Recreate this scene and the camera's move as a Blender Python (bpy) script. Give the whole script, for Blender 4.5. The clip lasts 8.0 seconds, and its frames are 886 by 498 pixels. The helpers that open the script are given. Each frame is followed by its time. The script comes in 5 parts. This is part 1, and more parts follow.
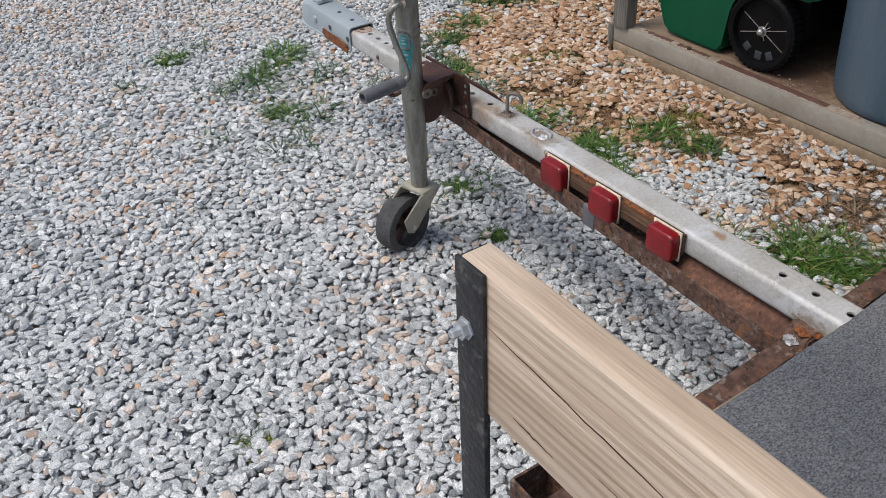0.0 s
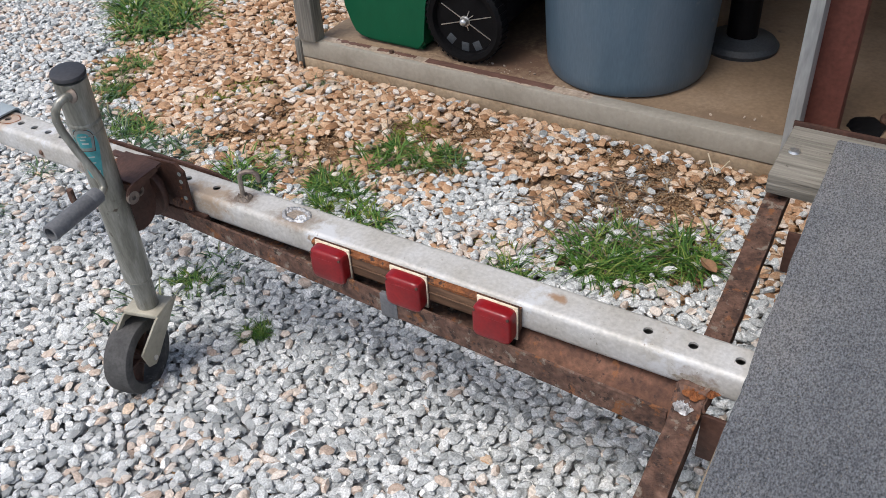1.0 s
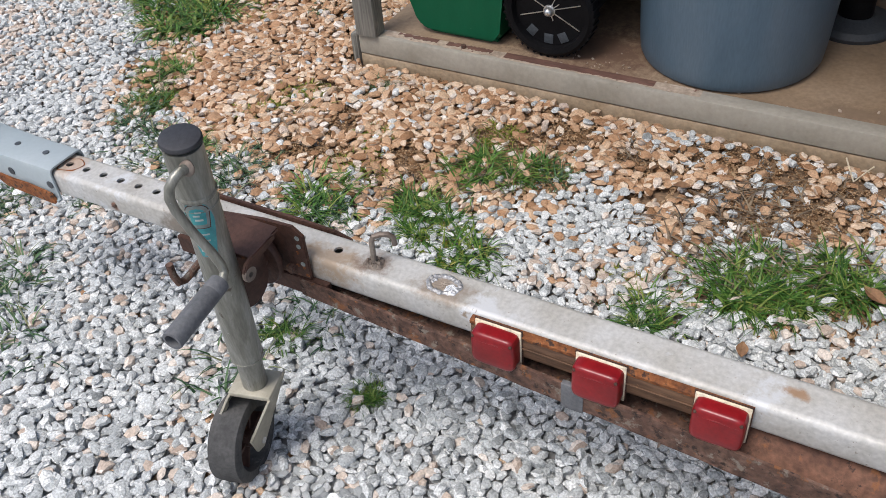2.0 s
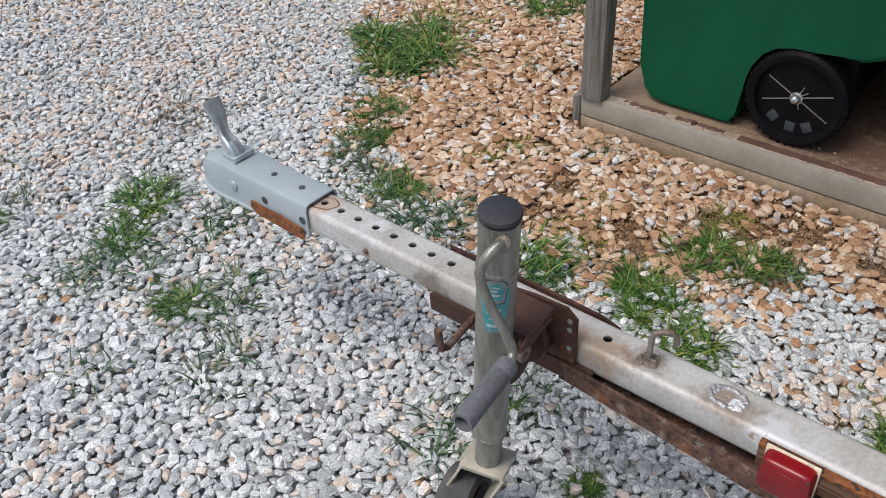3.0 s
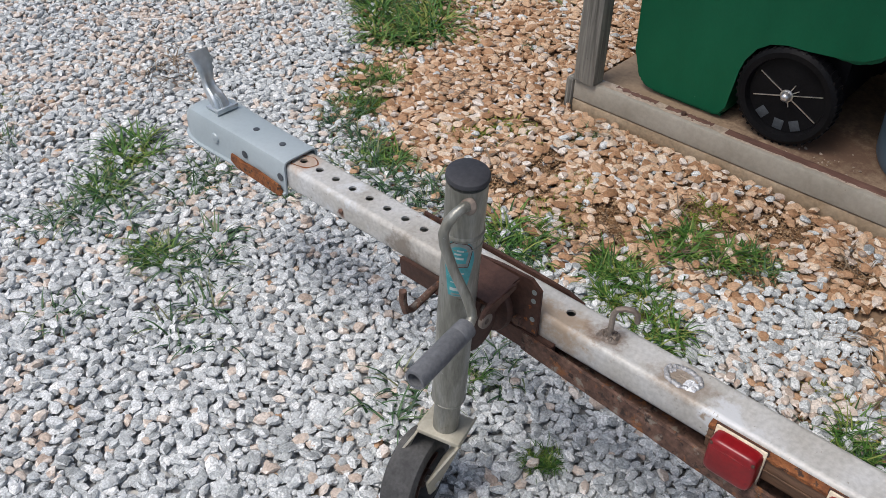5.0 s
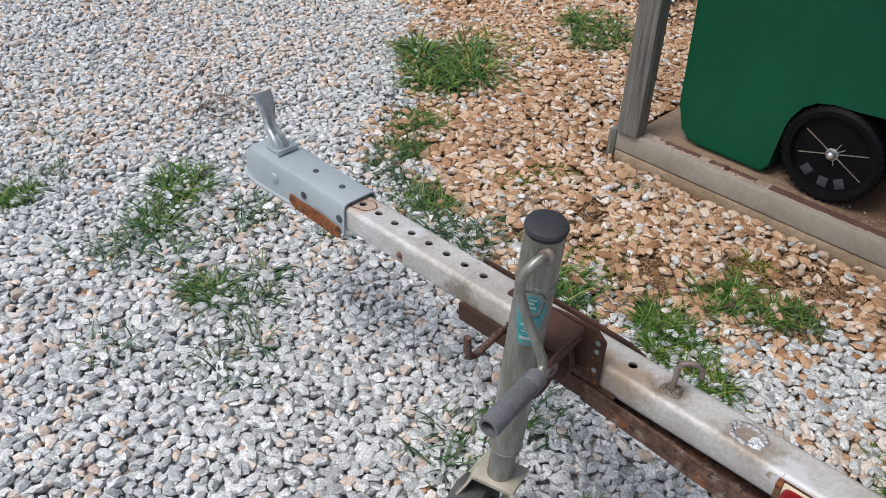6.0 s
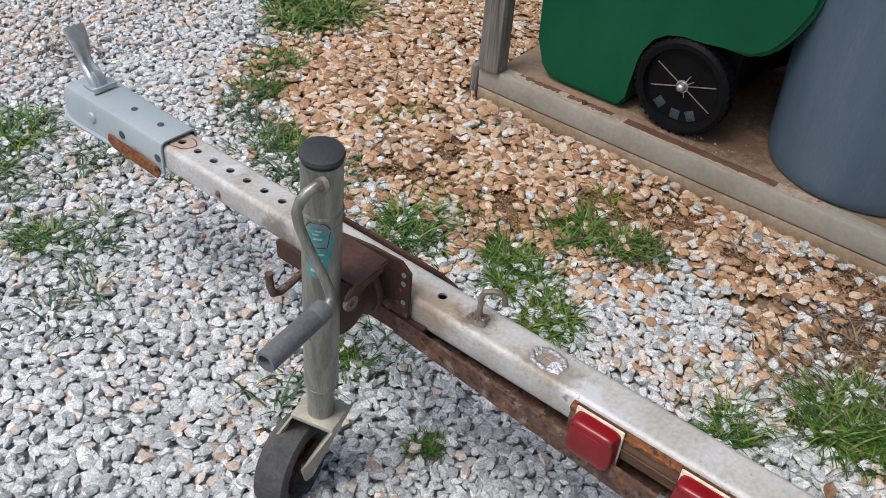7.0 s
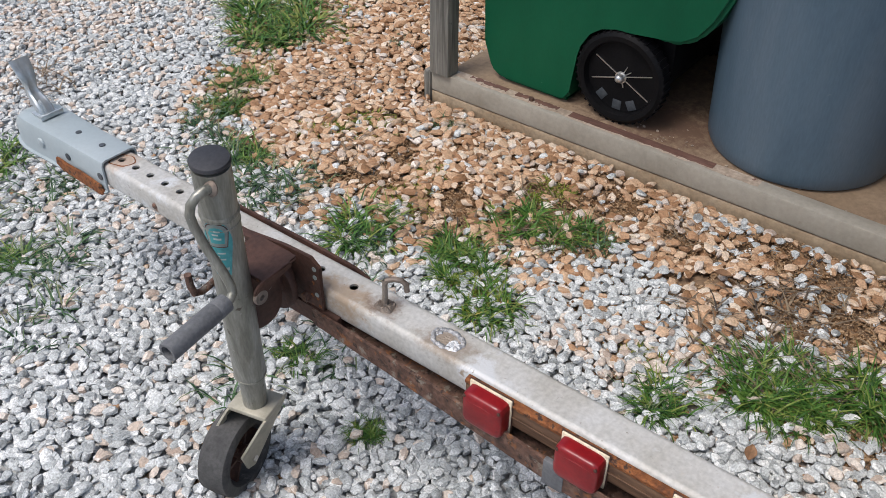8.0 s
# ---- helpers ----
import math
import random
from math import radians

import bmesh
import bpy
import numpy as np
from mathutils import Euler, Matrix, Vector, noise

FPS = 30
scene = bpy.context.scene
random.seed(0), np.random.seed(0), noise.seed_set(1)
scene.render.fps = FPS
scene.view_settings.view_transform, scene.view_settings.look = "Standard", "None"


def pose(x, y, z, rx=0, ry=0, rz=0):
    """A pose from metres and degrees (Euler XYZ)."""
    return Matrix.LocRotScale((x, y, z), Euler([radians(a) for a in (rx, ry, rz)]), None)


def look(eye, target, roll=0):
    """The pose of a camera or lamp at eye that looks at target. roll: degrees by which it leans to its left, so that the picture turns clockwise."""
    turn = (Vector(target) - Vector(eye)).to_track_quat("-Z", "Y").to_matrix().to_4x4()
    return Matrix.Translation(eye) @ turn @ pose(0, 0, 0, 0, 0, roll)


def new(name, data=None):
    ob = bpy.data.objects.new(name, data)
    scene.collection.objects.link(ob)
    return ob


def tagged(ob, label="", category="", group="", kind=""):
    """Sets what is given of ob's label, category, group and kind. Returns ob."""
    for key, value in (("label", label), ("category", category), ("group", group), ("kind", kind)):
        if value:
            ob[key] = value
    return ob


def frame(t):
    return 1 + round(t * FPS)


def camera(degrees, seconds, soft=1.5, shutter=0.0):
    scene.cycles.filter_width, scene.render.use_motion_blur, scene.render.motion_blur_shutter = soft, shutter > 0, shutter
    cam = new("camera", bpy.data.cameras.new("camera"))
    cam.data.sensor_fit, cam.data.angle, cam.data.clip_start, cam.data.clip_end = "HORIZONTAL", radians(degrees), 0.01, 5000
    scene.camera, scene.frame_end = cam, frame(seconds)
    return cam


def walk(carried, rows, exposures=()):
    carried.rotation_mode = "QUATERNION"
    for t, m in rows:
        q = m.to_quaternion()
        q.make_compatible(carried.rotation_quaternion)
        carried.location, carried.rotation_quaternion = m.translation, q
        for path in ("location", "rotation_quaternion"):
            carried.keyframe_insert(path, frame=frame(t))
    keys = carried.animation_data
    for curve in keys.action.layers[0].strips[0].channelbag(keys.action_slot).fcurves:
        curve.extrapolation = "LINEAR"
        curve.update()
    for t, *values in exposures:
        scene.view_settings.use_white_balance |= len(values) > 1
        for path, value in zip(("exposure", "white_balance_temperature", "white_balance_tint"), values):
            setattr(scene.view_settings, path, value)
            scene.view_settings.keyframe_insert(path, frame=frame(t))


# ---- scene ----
cam = camera(53.0, 8.0, soft=0.6)
PATH = [
    (0, (-1.114, -1.48, 1.33), (-0.226, -0.12, 0.164), -2.5),
    (0.3, (-1.048, -1.37, 1.321), (-0.108, -0.028, 0.173), -3.0),
    (0.5, (-1.0, -1.294, 1.312), (0.054, -0.034, 0.17), -2.8),
    (0.7, (-0.969, -1.192, 1.285), (0.263, -0.083, 0.166), -3.3),
    (1, (-0.918, -1.069, 1.276), (0.413, -0.209, 0.056), -3.6),
    (1.2, (-0.868, -1.005, 1.257), (0.45, -0.222, -0.028), -4.5),
    (2.3, (-0.787, -0.564, 1.274), (0.49, 0.263, -0.024), -5.2),
    (2.5, (-0.811, -0.495, 1.274), (0.465, 0.393, 0.016), -4.3),
    (3, (-0.844, -0.441, 1.287), (0.348, 0.613, 0.075), -2.9),
    (3.5, (-0.855, -0.443, 1.282), (0.28, 0.672, 0.07), -1.9),
    (4, (-0.859, -0.487, 1.267), (0.288, 0.575, 0.02), -0.1),
    (5.3, (-0.834, -0.47, 1.27), (0.361, 0.551, 0.032), 2.0),
    (5.5, (-0.846, -0.458, 1.279), (0.36, 0.589, 0.076), 2.0),
    (6, (-0.893, -0.428, 1.279), (0.31, 0.661, 0.111), 2.9),
    (6.5, (-0.855, -0.458, 1.262), (0.372, 0.578, 0.071), 4.5),
    (7, (-0.774, -0.55, 1.252), (0.494, 0.362, 0.003), 5.1),
    (7.2, (-0.75, -0.607, 1.266), (0.498, 0.288, -0.015), 4.3),
    (7.5, (-0.727, -0.677, 1.265), (0.521, 0.213, -0.02), 2.9),
    (8, (-0.734, -0.74, 1.299), (0.507, 0.22, 0.059), 0.4),
]
EXPOSURES = [(0, 0.2), (0.5, 0.26), (1, 0.52), (2.5, 0.46), (3.5, 0.24), (5.5, 0.34), (6.5, 0.36), (7, 0.4), (8, 0.44)]
walk(cam, [(t, look(eye, target, roll)) for t, eye, target, roll in PATH], EXPOSURES)
# ---- world and light: bright overcast ----
world = bpy.data.worlds.new("overcast_sky")
scene.world = world
world.use_nodes = True
wn, wl = world.node_tree.nodes, world.node_tree.links
sky = wn.new("ShaderNodeTexSky")
sky.sky_type = "NISHITA"
sky.sun_disc = False
sky.sun_elevation, sky.sun_rotation = radians(63.4), radians(-73.7)
sky.air_density, sky.dust_density, sky.ozone_density = 1.0, 4.0, 1.0
wl.new(sky.outputs["Color"], wn["Background"].inputs["Color"])
wn["Background"].inputs["Strength"].default_value = 0.125
sun = new("sun", bpy.data.lights.new("sun", "SUN"))
sun.data.energy, sun.data.angle, sun.data.color = 1.4, radians(22), (1.0, 0.985, 0.96)
sun.matrix_world = look((-2.4, 0.7, 5.0), (0, 0, 0))


# ---- materials ----
def surf(name, colors, scale=8.0, rough=0.6, metal=0.0, bump=0.15, fine=90.0, spots=None, stretch=(1, 1, 1), island=0.0, rand=0.0, spec=0.5, detail=6.0, grit=0.2, span=0.4, rings=0.0):
    """A surface with broad variation between colours, fine grain, optional worn spots and a small relief."""
    m = bpy.data.materials.new(name)
    m.use_nodes = True
    n, l = m.node_tree.nodes, m.node_tree.links
    bsdf = n["Principled BSDF"]
    tc, mp = n.new("ShaderNodeTexCoord"), n.new("ShaderNodeMapping")
    mp.inputs["Scale"].default_value = stretch
    l.new(tc.outputs["Object"], mp.inputs["Vector"])
    big = n.new("ShaderNodeTexNoise")
    big.inputs["Scale"].default_value, big.inputs["Detail"].default_value, big.inputs["Roughness"].default_value = scale, detail, 0.6
    l.new(mp.outputs["Vector"], big.inputs["Vector"])
    ramp = n.new("ShaderNodeValToRGB")
    cr = ramp.color_ramp
    while len(cr.elements) < len(colors):
        cr.elements.new(0.5)
    for k, (e, c) in enumerate(zip(cr.elements, colors)):
        e.position = 0.5 - span / 2 + span * k / max(1, len(colors) - 1)
        e.color = (*c, 1)
    fac = big.outputs["Fac"]
    if rings:
        wave = n.new("ShaderNodeTexWave")
        wave.bands_direction = "Z"
        wave.inputs["Scale"].default_value, wave.inputs["Distortion"].default_value = rings, 14.0
        wave.inputs["Detail"].default_value, wave.inputs["Detail Scale"].default_value = 2.0, 0.35
        wm, grow = n.new("ShaderNodeMapping"), n.new("ShaderNodeMix")
        wm.inputs["Scale"].default_value = (1, 0.12, 1)
        l.new(tc.outputs["Object"], wm.inputs["Vector"])
        l.new(wm.outputs["Vector"], wave.inputs["Vector"])
        grow.inputs["Factor"].default_value = 0.2
        l.new(fac, grow.inputs["A"])
        l.new(wave.outputs["Fac"], grow.inputs["B"])
        fac = grow.outputs["Result"]
    if island or rand:
        src = n.new("ShaderNodeNewGeometry").outputs["Random Per Island"] if island else n.new("ShaderNodeObjectInfo").outputs["Random"]
        w = island or rand
        mix = n.new("ShaderNodeMix")
        mix.inputs["Factor"].default_value = w
        wide = n.new("ShaderNodeMapRange")
        wide.inputs["To Min"].default_value, wide.inputs["To Max"].default_value = 0.25, 0.75
        l.new(src, wide.inputs["Value"])
        l.new(fac, mix.inputs["A"])
        l.new(wide.outputs["Result"], mix.inputs["B"])
        fac = mix.outputs["Result"]
    l.new(fac, ramp.inputs["Fac"])
    color = ramp.outputs["Color"]
    grain = n.new("ShaderNodeTexNoise")
    grain.inputs["Scale"].default_value, grain.inputs["Detail"].default_value = fine, 4
    l.new(mp.outputs["Vector"], grain.inputs["Vector"])
    gm = n.new("ShaderNodeMapRange")
    gm.inputs["From Min"].default_value, gm.inputs["From Max"].default_value = 0.3, 0.7
    gm.inputs["To Min"].default_value, gm.inputs["To Max"].default_value = 1 - grit, 1 + grit
    l.new(grain.outputs["Fac"], gm.inputs["Value"])
    mul = n.new("ShaderNodeMix")
    mul.data_type, mul.blend_type = "RGBA", "MULTIPLY"
    mul.inputs["Factor"].default_value = 1.0
    l.new(color, mul.inputs["A"])
    l.new(gm.outputs["Result"], mul.inputs["B"])
    color = mul.outputs["Result"]
    for tint, level, sscale in spots or ():
        sp = n.new("ShaderNodeTexNoise")
        sp.inputs["Scale"].default_value, sp.inputs["Detail"].default_value, sp.inputs["Roughness"].default_value = sscale, 8, 0.65
        l.new(tc.outputs["Object"], sp.inputs["Vector"])
        sr = n.new("ShaderNodeMapRange")
        sr.inputs["From Min"].default_value, sr.inputs["From Max"].default_value = level, level + 0.06
        l.new(sp.outputs["Fac"], sr.inputs["Value"])
        mx = n.new("ShaderNodeMix")
        mx.data_type = "RGBA"
        l.new(sr.outputs["Result"], mx.inputs["Factor"])
        l.new(color, mx.inputs["A"])
        mx.inputs["B"].default_value = (*tint, 1)
        color = mx.outputs["Result"]
    l.new(color, bsdf.inputs["Base Color"])
    bsdf.inputs["Roughness"].default_value, bsdf.inputs["Metallic"].default_value = rough, metal
    bsdf.inputs["Specular IOR Level"].default_value = spec
    if bump:
        b = n.new("ShaderNodeBump")
        b.inputs["Strength"].default_value, b.inputs["Distance"].default_value = bump, 0.003
        l.new(grain.outputs["Fac"], b.inputs["Height"])
        l.new(b.outputs["Normal"], bsdf.inputs["Normal"])
    return m



def stained(m, marks):
    """Adds ragged washes of rust, scorching or painted shade round given places to a surface: (place, reach, tint,
    strength).
    """
    n, l = m.node_tree.nodes, m.node_tree.links
    bsdf = n["Principled BSDF"]
    color = bsdf.inputs["Base Color"].links[0].from_socket
    tc = n.new("ShaderNodeTexCoord")
    rag = n.new("ShaderNodeTexNoise")
    rag.inputs["Scale"].default_value, rag.inputs["Detail"].default_value, rag.inputs["Roughness"].default_value = 45, 7, 0.7
    l.new(tc.outputs["Object"], rag.inputs["Vector"])
    for place, reach, tint, strength in marks:
        off, long, fall, wob, cap, mx = n.new("ShaderNodeVectorMath"), n.new("ShaderNodeVectorMath"), n.new("ShaderNodeMath"), n.new("ShaderNodeMath"), n.new("ShaderNodeMapRange"), n.new("ShaderNodeMix")
        off.operation, long.operation = "SUBTRACT", "DIVIDE"
        off.inputs[1].default_value, long.inputs[1].default_value = place, reach
        l.new(tc.outputs["Object"], off.inputs[0])
        l.new(off.outputs["Vector"], long.inputs[0])
        size = n.new("ShaderNodeVectorMath")
        size.operation = "LENGTH"
        l.new(long.outputs["Vector"], size.inputs[0])
        fall.operation, wob.operation = "MULTIPLY_ADD", "ADD"
        l.new(rag.outputs["Fac"], fall.inputs[0])
        fall.inputs[1].default_value, fall.inputs[2].default_value = -2.2, 1.1
        l.new(size.outputs["Value"], wob.inputs[0])
        l.new(fall.outputs["Value"], wob.inputs[1])
        cap.inputs["From Min"].default_value, cap.inputs["From Max"].default_value = 1.0, 0.35
        cap.inputs["To Max"].default_value = strength
        l.new(wob.outputs["Value"], cap.inputs["Value"])
        mx.data_type = "RGBA"
        l.new(cap.outputs["Result"], mx.inputs["Factor"])
        l.new(color, mx.inputs["A"])
        mx.inputs["B"].default_value = (*tint, 1)
        color = mx.outputs["Result"]
    l.new(color, bsdf.inputs["Base Color"])
    return m


RUST = surf("rusty_steel", [(0.05, 0.027, 0.02), (0.105, 0.056, 0.04), (0.165, 0.1, 0.073)], 45, 0.75, 0.1, 1.0, 110, [((0.2, 0.082, 0.033), 0.57, 34), ((0.03, 0.018, 0.014), 0.56, 60), ((0.2, 0.17, 0.14), 0.58, 44)], grit=0.35)
RUST_WARM = surf("reddish_brown_rust", [(0.06, 0.027, 0.018), (0.125, 0.058, 0.036), (0.19, 0.095, 0.06)], 22, 0.8, 0.0, 0.8, 120, [((0.22, 0.09, 0.035), 0.6, 30), ((0.05, 0.025, 0.018), 0.58, 50)], grit=0.3)
RUST_DARK = surf("dark_brown_steel", [(0.045, 0.024, 0.018), (0.075, 0.036, 0.026), (0.11, 0.055, 0.04)], 12, 0.6, 0.3, 0.3, 140, [((0.2, 0.085, 0.04), 0.64, 25)])
RUST_ORANGE = surf("orange_rust", [(0.07, 0.026, 0.012), (0.2, 0.066, 0.019), (0.33, 0.13, 0.042)], 60, 0.85, 0.0, 1.0, 180, [((0.05, 0.024, 0.016), 0.56, 60)])
ZINC = surf("weathered_galvanised_steel", [(0.36, 0.34, 0.305), (0.455, 0.447, 0.425), (0.54, 0.545, 0.545)], 9, 0.5, 0.08, 0.2, 150, [((0.41, 0.35, 0.27), 0.63, 6), ((0.56, 0.575, 0.59), 0.58, 10), ((0.2, 0.16, 0.125), 0.68, 45), ((0.25, 0.23, 0.2), 0.64, 110), ((0.3, 0.24, 0.18), 0.66, 24)], grit=0.13, spec=0.45)
stained(ZINC, (
    ((-0.02, 0.0, 0.4), (0.035, 0.075, 0.05), (0.34, 0.235, 0.14), 0.75), ((-0.035, 0.31, 0.375), (0.02, 0.05, 0.035), (0.16, 0.13, 0.1), 0.8),
    ((-0.004, -0.067, 0.407), (0.03, 0.036, 0.02), (0.17, 0.12, 0.09), 0.9), ((-0.012, -0.183, 0.407), (0.04, 0.052, 0.02), (0.25, 0.2, 0.155), 0.9),
    ((0.0, 0.572, 0.407), (0.04, 0.035, 0.02), (0.4, 0.22, 0.11), 0.5), ((-0.037, -0.89, 0.365), (0.03, 0.05, 0.03), (0.19, 0.13, 0.09), 0.85),
    ((-0.037, 0.45, 0.375), (0.01, 0.012, 0.012), (0.2, 0.1, 0.06), 1.0), ((0.005, -0.67, 0.407), (0.012, 0.02, 0.02), (0.3, 0.16, 0.07), 0.8),
))
JACKZ = surf("dull_galvanised_tube", [(0.12, 0.118, 0.098), (0.23, 0.23, 0.2), (0.34, 0.342, 0.315)], 18, 0.38, 0.45, 0.2, 150, [((0.085, 0.07, 0.052), 0.62, 40), ((0.42, 0.42, 0.4), 0.67, 55), ((0.16, 0.115, 0.075), 0.66, 17), ((0.05, 0.045, 0.04), 0.67, 80)], stretch=(2.4, 2.4, 0.3), grit=0.16)
BRIGHT = surf("bright_zinc_plate", [(0.42, 0.47, 0.5), (0.66, 0.69, 0.71)], 25, 0.34, 0.65, 0.4, 55, [((0.3, 0.35, 0.38), 0.66, 40)], grit=0.12)
COUP = surf("grey_blue_painted_steel", [(0.3, 0.35, 0.375), (0.33, 0.385, 0.41), (0.36, 0.41, 0.435)], 7, 0.4, 0.05, 0.04, 150, grit=0.03)
BLACK_PL = surf("black_plastic", [(0.005, 0.005, 0.006), (0.009, 0.009, 0.01)], 12, 0.5, 0, 0.1, 200, [((0.05, 0.05, 0.05), 0.7, 60)], spec=0.1)
CAP = surf("black_rubber_cap", [(0.024, 0.025, 0.03), (0.042, 0.043, 0.049)], 20, 0.5, 0, 0.15, 200)
RUBBER = surf("grey_worn_rubber", [(0.035, 0.035, 0.036), (0.06, 0.06, 0.06), (0.09, 0.088, 0.085)], 20, 0.8, 0, 0.3, 180, [((0.16, 0.155, 0.145), 0.64, 30)])
GRIP = surf("grey_rubber_grip", [(0.1, 0.105, 0.115), (0.135, 0.14, 0.15)], 20, 0.6, 0, 0.2, 200)
TEAL = surf("teal_sticker", [(0.03, 0.24, 0.26), (0.06, 0.32, 0.34)], 30, 0.5, 0, 0.05, 100, [((0.3, 0.36, 0.34), 0.62, 60)])
PALE = surf("faded_white_print", [(0.36, 0.42, 0.41), (0.48, 0.53, 0.51)], 60, 0.5, 0, 0.05, 100)
STICK_GREY = surf("worn_sticker_print", [(0.17, 0.2, 0.19), (0.25, 0.28, 0.27)], 40, 0.5, 0, 0.05, 100)
LENS = surf("red_lamp_lens", [(0.15, 0.004, 0.007), (0.25, 0.008, 0.012)], 20, 0.3, 0, 0.05, 160, [((0.3, 0.07, 0.06), 0.7, 45), ((0.07, 0.004, 0.005), 0.68, 25)], grit=0.08)
CREAM = surf("cream_plastic", [(0.66, 0.56, 0.4), (0.74, 0.66, 0.52)], 25, 0.5, 0, 0.08, 150, [((0.45, 0.3, 0.14), 0.66, 50)])
STRIP = surf("brown_wood_strip", [(0.05, 0.027, 0.017), (0.1, 0.054, 0.032), (0.16, 0.09, 0.05)], 30, 0.75, 0, 0.5, 160, [((0.23, 0.13, 0.065), 0.62, 22), ((0.03, 0.018, 0.012), 0.62, 40)], stretch=(1, 0.15, 1), grit=0.3)
PINE = surf("fresh_sawn_pine", [(0.33, 0.235, 0.16), (0.53, 0.415, 0.31), (0.66, 0.555, 0.45)], 12, 0.6, 0, 0.35, 150, [((0.32, 0.23, 0.16), 0.7, 14)], stretch=(2.4, 0.1, 2.4), grit=0.13, span=0.5, rings=22.0)
WEATHERED = surf("weathered_grey_wood", [(0.12, 0.112, 0.095), (0.195, 0.182, 0.155), (0.255, 0.24, 0.207)], 55, 0.85, 0, 0.9, 120, [((0.06, 0.052, 0.045), 0.63, 45), ((0.27, 0.25, 0.2), 0.66, 18)], stretch=(1.6, 0.07, 1.6))
POSTW = surf("weathered_post_wood", [(0.07, 0.068, 0.06), (0.18, 0.175, 0.155), (0.27, 0.26, 0.23)], 40, 0.85, 0, 1.0, 90, [((0.04, 0.037, 0.032), 0.64, 30)], stretch=(2.2, 2.2, 0.12))
BLACKIRON = surf("black_painted_angle_iron", [(0.014, 0.015, 0.017), (0.035, 0.035, 0.037)], 20, 0.45, 0.2, 0.7, 120, [((0.24, 0.235, 0.23), 0.62, 75), ((0.1, 0.06, 0.04), 0.62, 25), ((0.09, 0.09, 0.092), 0.58, 30)])
CARPET = surf("grey_ribbed_carpet", [(0.112, 0.12, 0.134), (0.145, 0.152, 0.164), (0.182, 0.182, 0.184)], 5, 0.95, 0, 1.0, 420, [((0.235, 0.217, 0.185), 0.6, 430), ((0.1, 0.118, 0.145), 0.62, 420)], spec=0.05, stretch=(0.6, 1, 1), grit=0.6)
PLY = surf("weathered_plywood", [(0.2, 0.16, 0.11), (0.3, 0.24, 0.17)], 20, 0.85, 0, 0.3, 120)
SILL = surf("tan_painted_sill", [(0.26, 0.238, 0.196), (0.32, 0.296, 0.25), (0.355, 0.33, 0.283)], 6, 0.7, 0, 0.12, 90, [((0.2, 0.155, 0.12), 0.68, 30), ((0.24, 0.2, 0.16), 0.64, 8)], grit=0.08)
WORN_PAINT = surf("thin_pinkish_worn_paint", [(0.3, 0.235, 0.18), (0.4, 0.32, 0.25), (0.46, 0.38, 0.31)], 30, 0.75, 0, 0.25, 110, [((0.16, 0.08, 0.06), 0.62, 40)])
SILL_RED = surf("bare_red_brown_sill", [(0.09, 0.045, 0.035), (0.14, 0.07, 0.052), (0.17, 0.09, 0.068)], 18, 0.8, 0, 0.3, 110, stretch=(1, 0.3, 1))
KICK = surf("dirty_tan_board", [(0.23, 0.165, 0.1), (0.33, 0.25, 0.165), (0.38, 0.3, 0.21)], 9, 0.85, 0, 0.3, 90)
SLAB = surf("tan_concrete_floor", [(0.19, 0.13, 0.08), (0.27, 0.192, 0.124), (0.32, 0.236, 0.162)], 3, 0.85, 0, 0.2, 80, [((0.16, 0.11, 0.08), 0.63, 5), ((0.12, 0.08, 0.06), 0.66, 25)], grit=0.12)
# First and third washes paint shade round the bins, with some reddish staining.
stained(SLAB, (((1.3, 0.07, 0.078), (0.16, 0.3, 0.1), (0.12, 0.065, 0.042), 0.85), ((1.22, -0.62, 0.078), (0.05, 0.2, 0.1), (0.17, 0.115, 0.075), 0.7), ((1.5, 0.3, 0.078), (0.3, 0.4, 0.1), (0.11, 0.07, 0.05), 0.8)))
GREYBOARD = surf("grey_trim_board", [(0.3, 0.31, 0.31), (0.4, 0.41, 0.4)], 12, 0.7, 0, 0.2, 90, stretch=(1, 1, 0.2))
REDPOST = surf("red_brown_painted_post", [(0.13, 0.04, 0.03), (0.19, 0.065, 0.048)], 10, 0.6, 0, 0.2, 90)
GREEN = surf("green_moulded_plastic", [(0.002, 0.07, 0.031), (0.003, 0.085, 0.038), (0.005, 0.1, 0.046)], 5, 0.42, 0, 0.08, 300, [((0.1, 0.24, 0.16), 0.7, 55), ((0.03, 0.13, 0.07), 0.66, 9)], grit=0.05, spec=0.25, stretch=(1, 1, 0.4))
BLUE = surf("slate_blue_plastic", [(0.066, 0.11, 0.152), (0.085, 0.134, 0.18), (0.11, 0.155, 0.198)], 5, 0.45, 0, 0.12, 160, [((0.17, 0.2, 0.22), 0.66, 7), ((0.22, 0.25, 0.27), 0.72, 50)], grit=0.07, stretch=(1.5, 1.5, 0.25))
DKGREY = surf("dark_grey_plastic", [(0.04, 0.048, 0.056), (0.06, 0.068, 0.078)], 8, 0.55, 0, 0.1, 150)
CHROME = surf("scratched_bright_steel", [(0.55, 0.55, 0.54), (0.7, 0.7, 0.69)], 30, 0.3, 0.85, 0.1, 200)
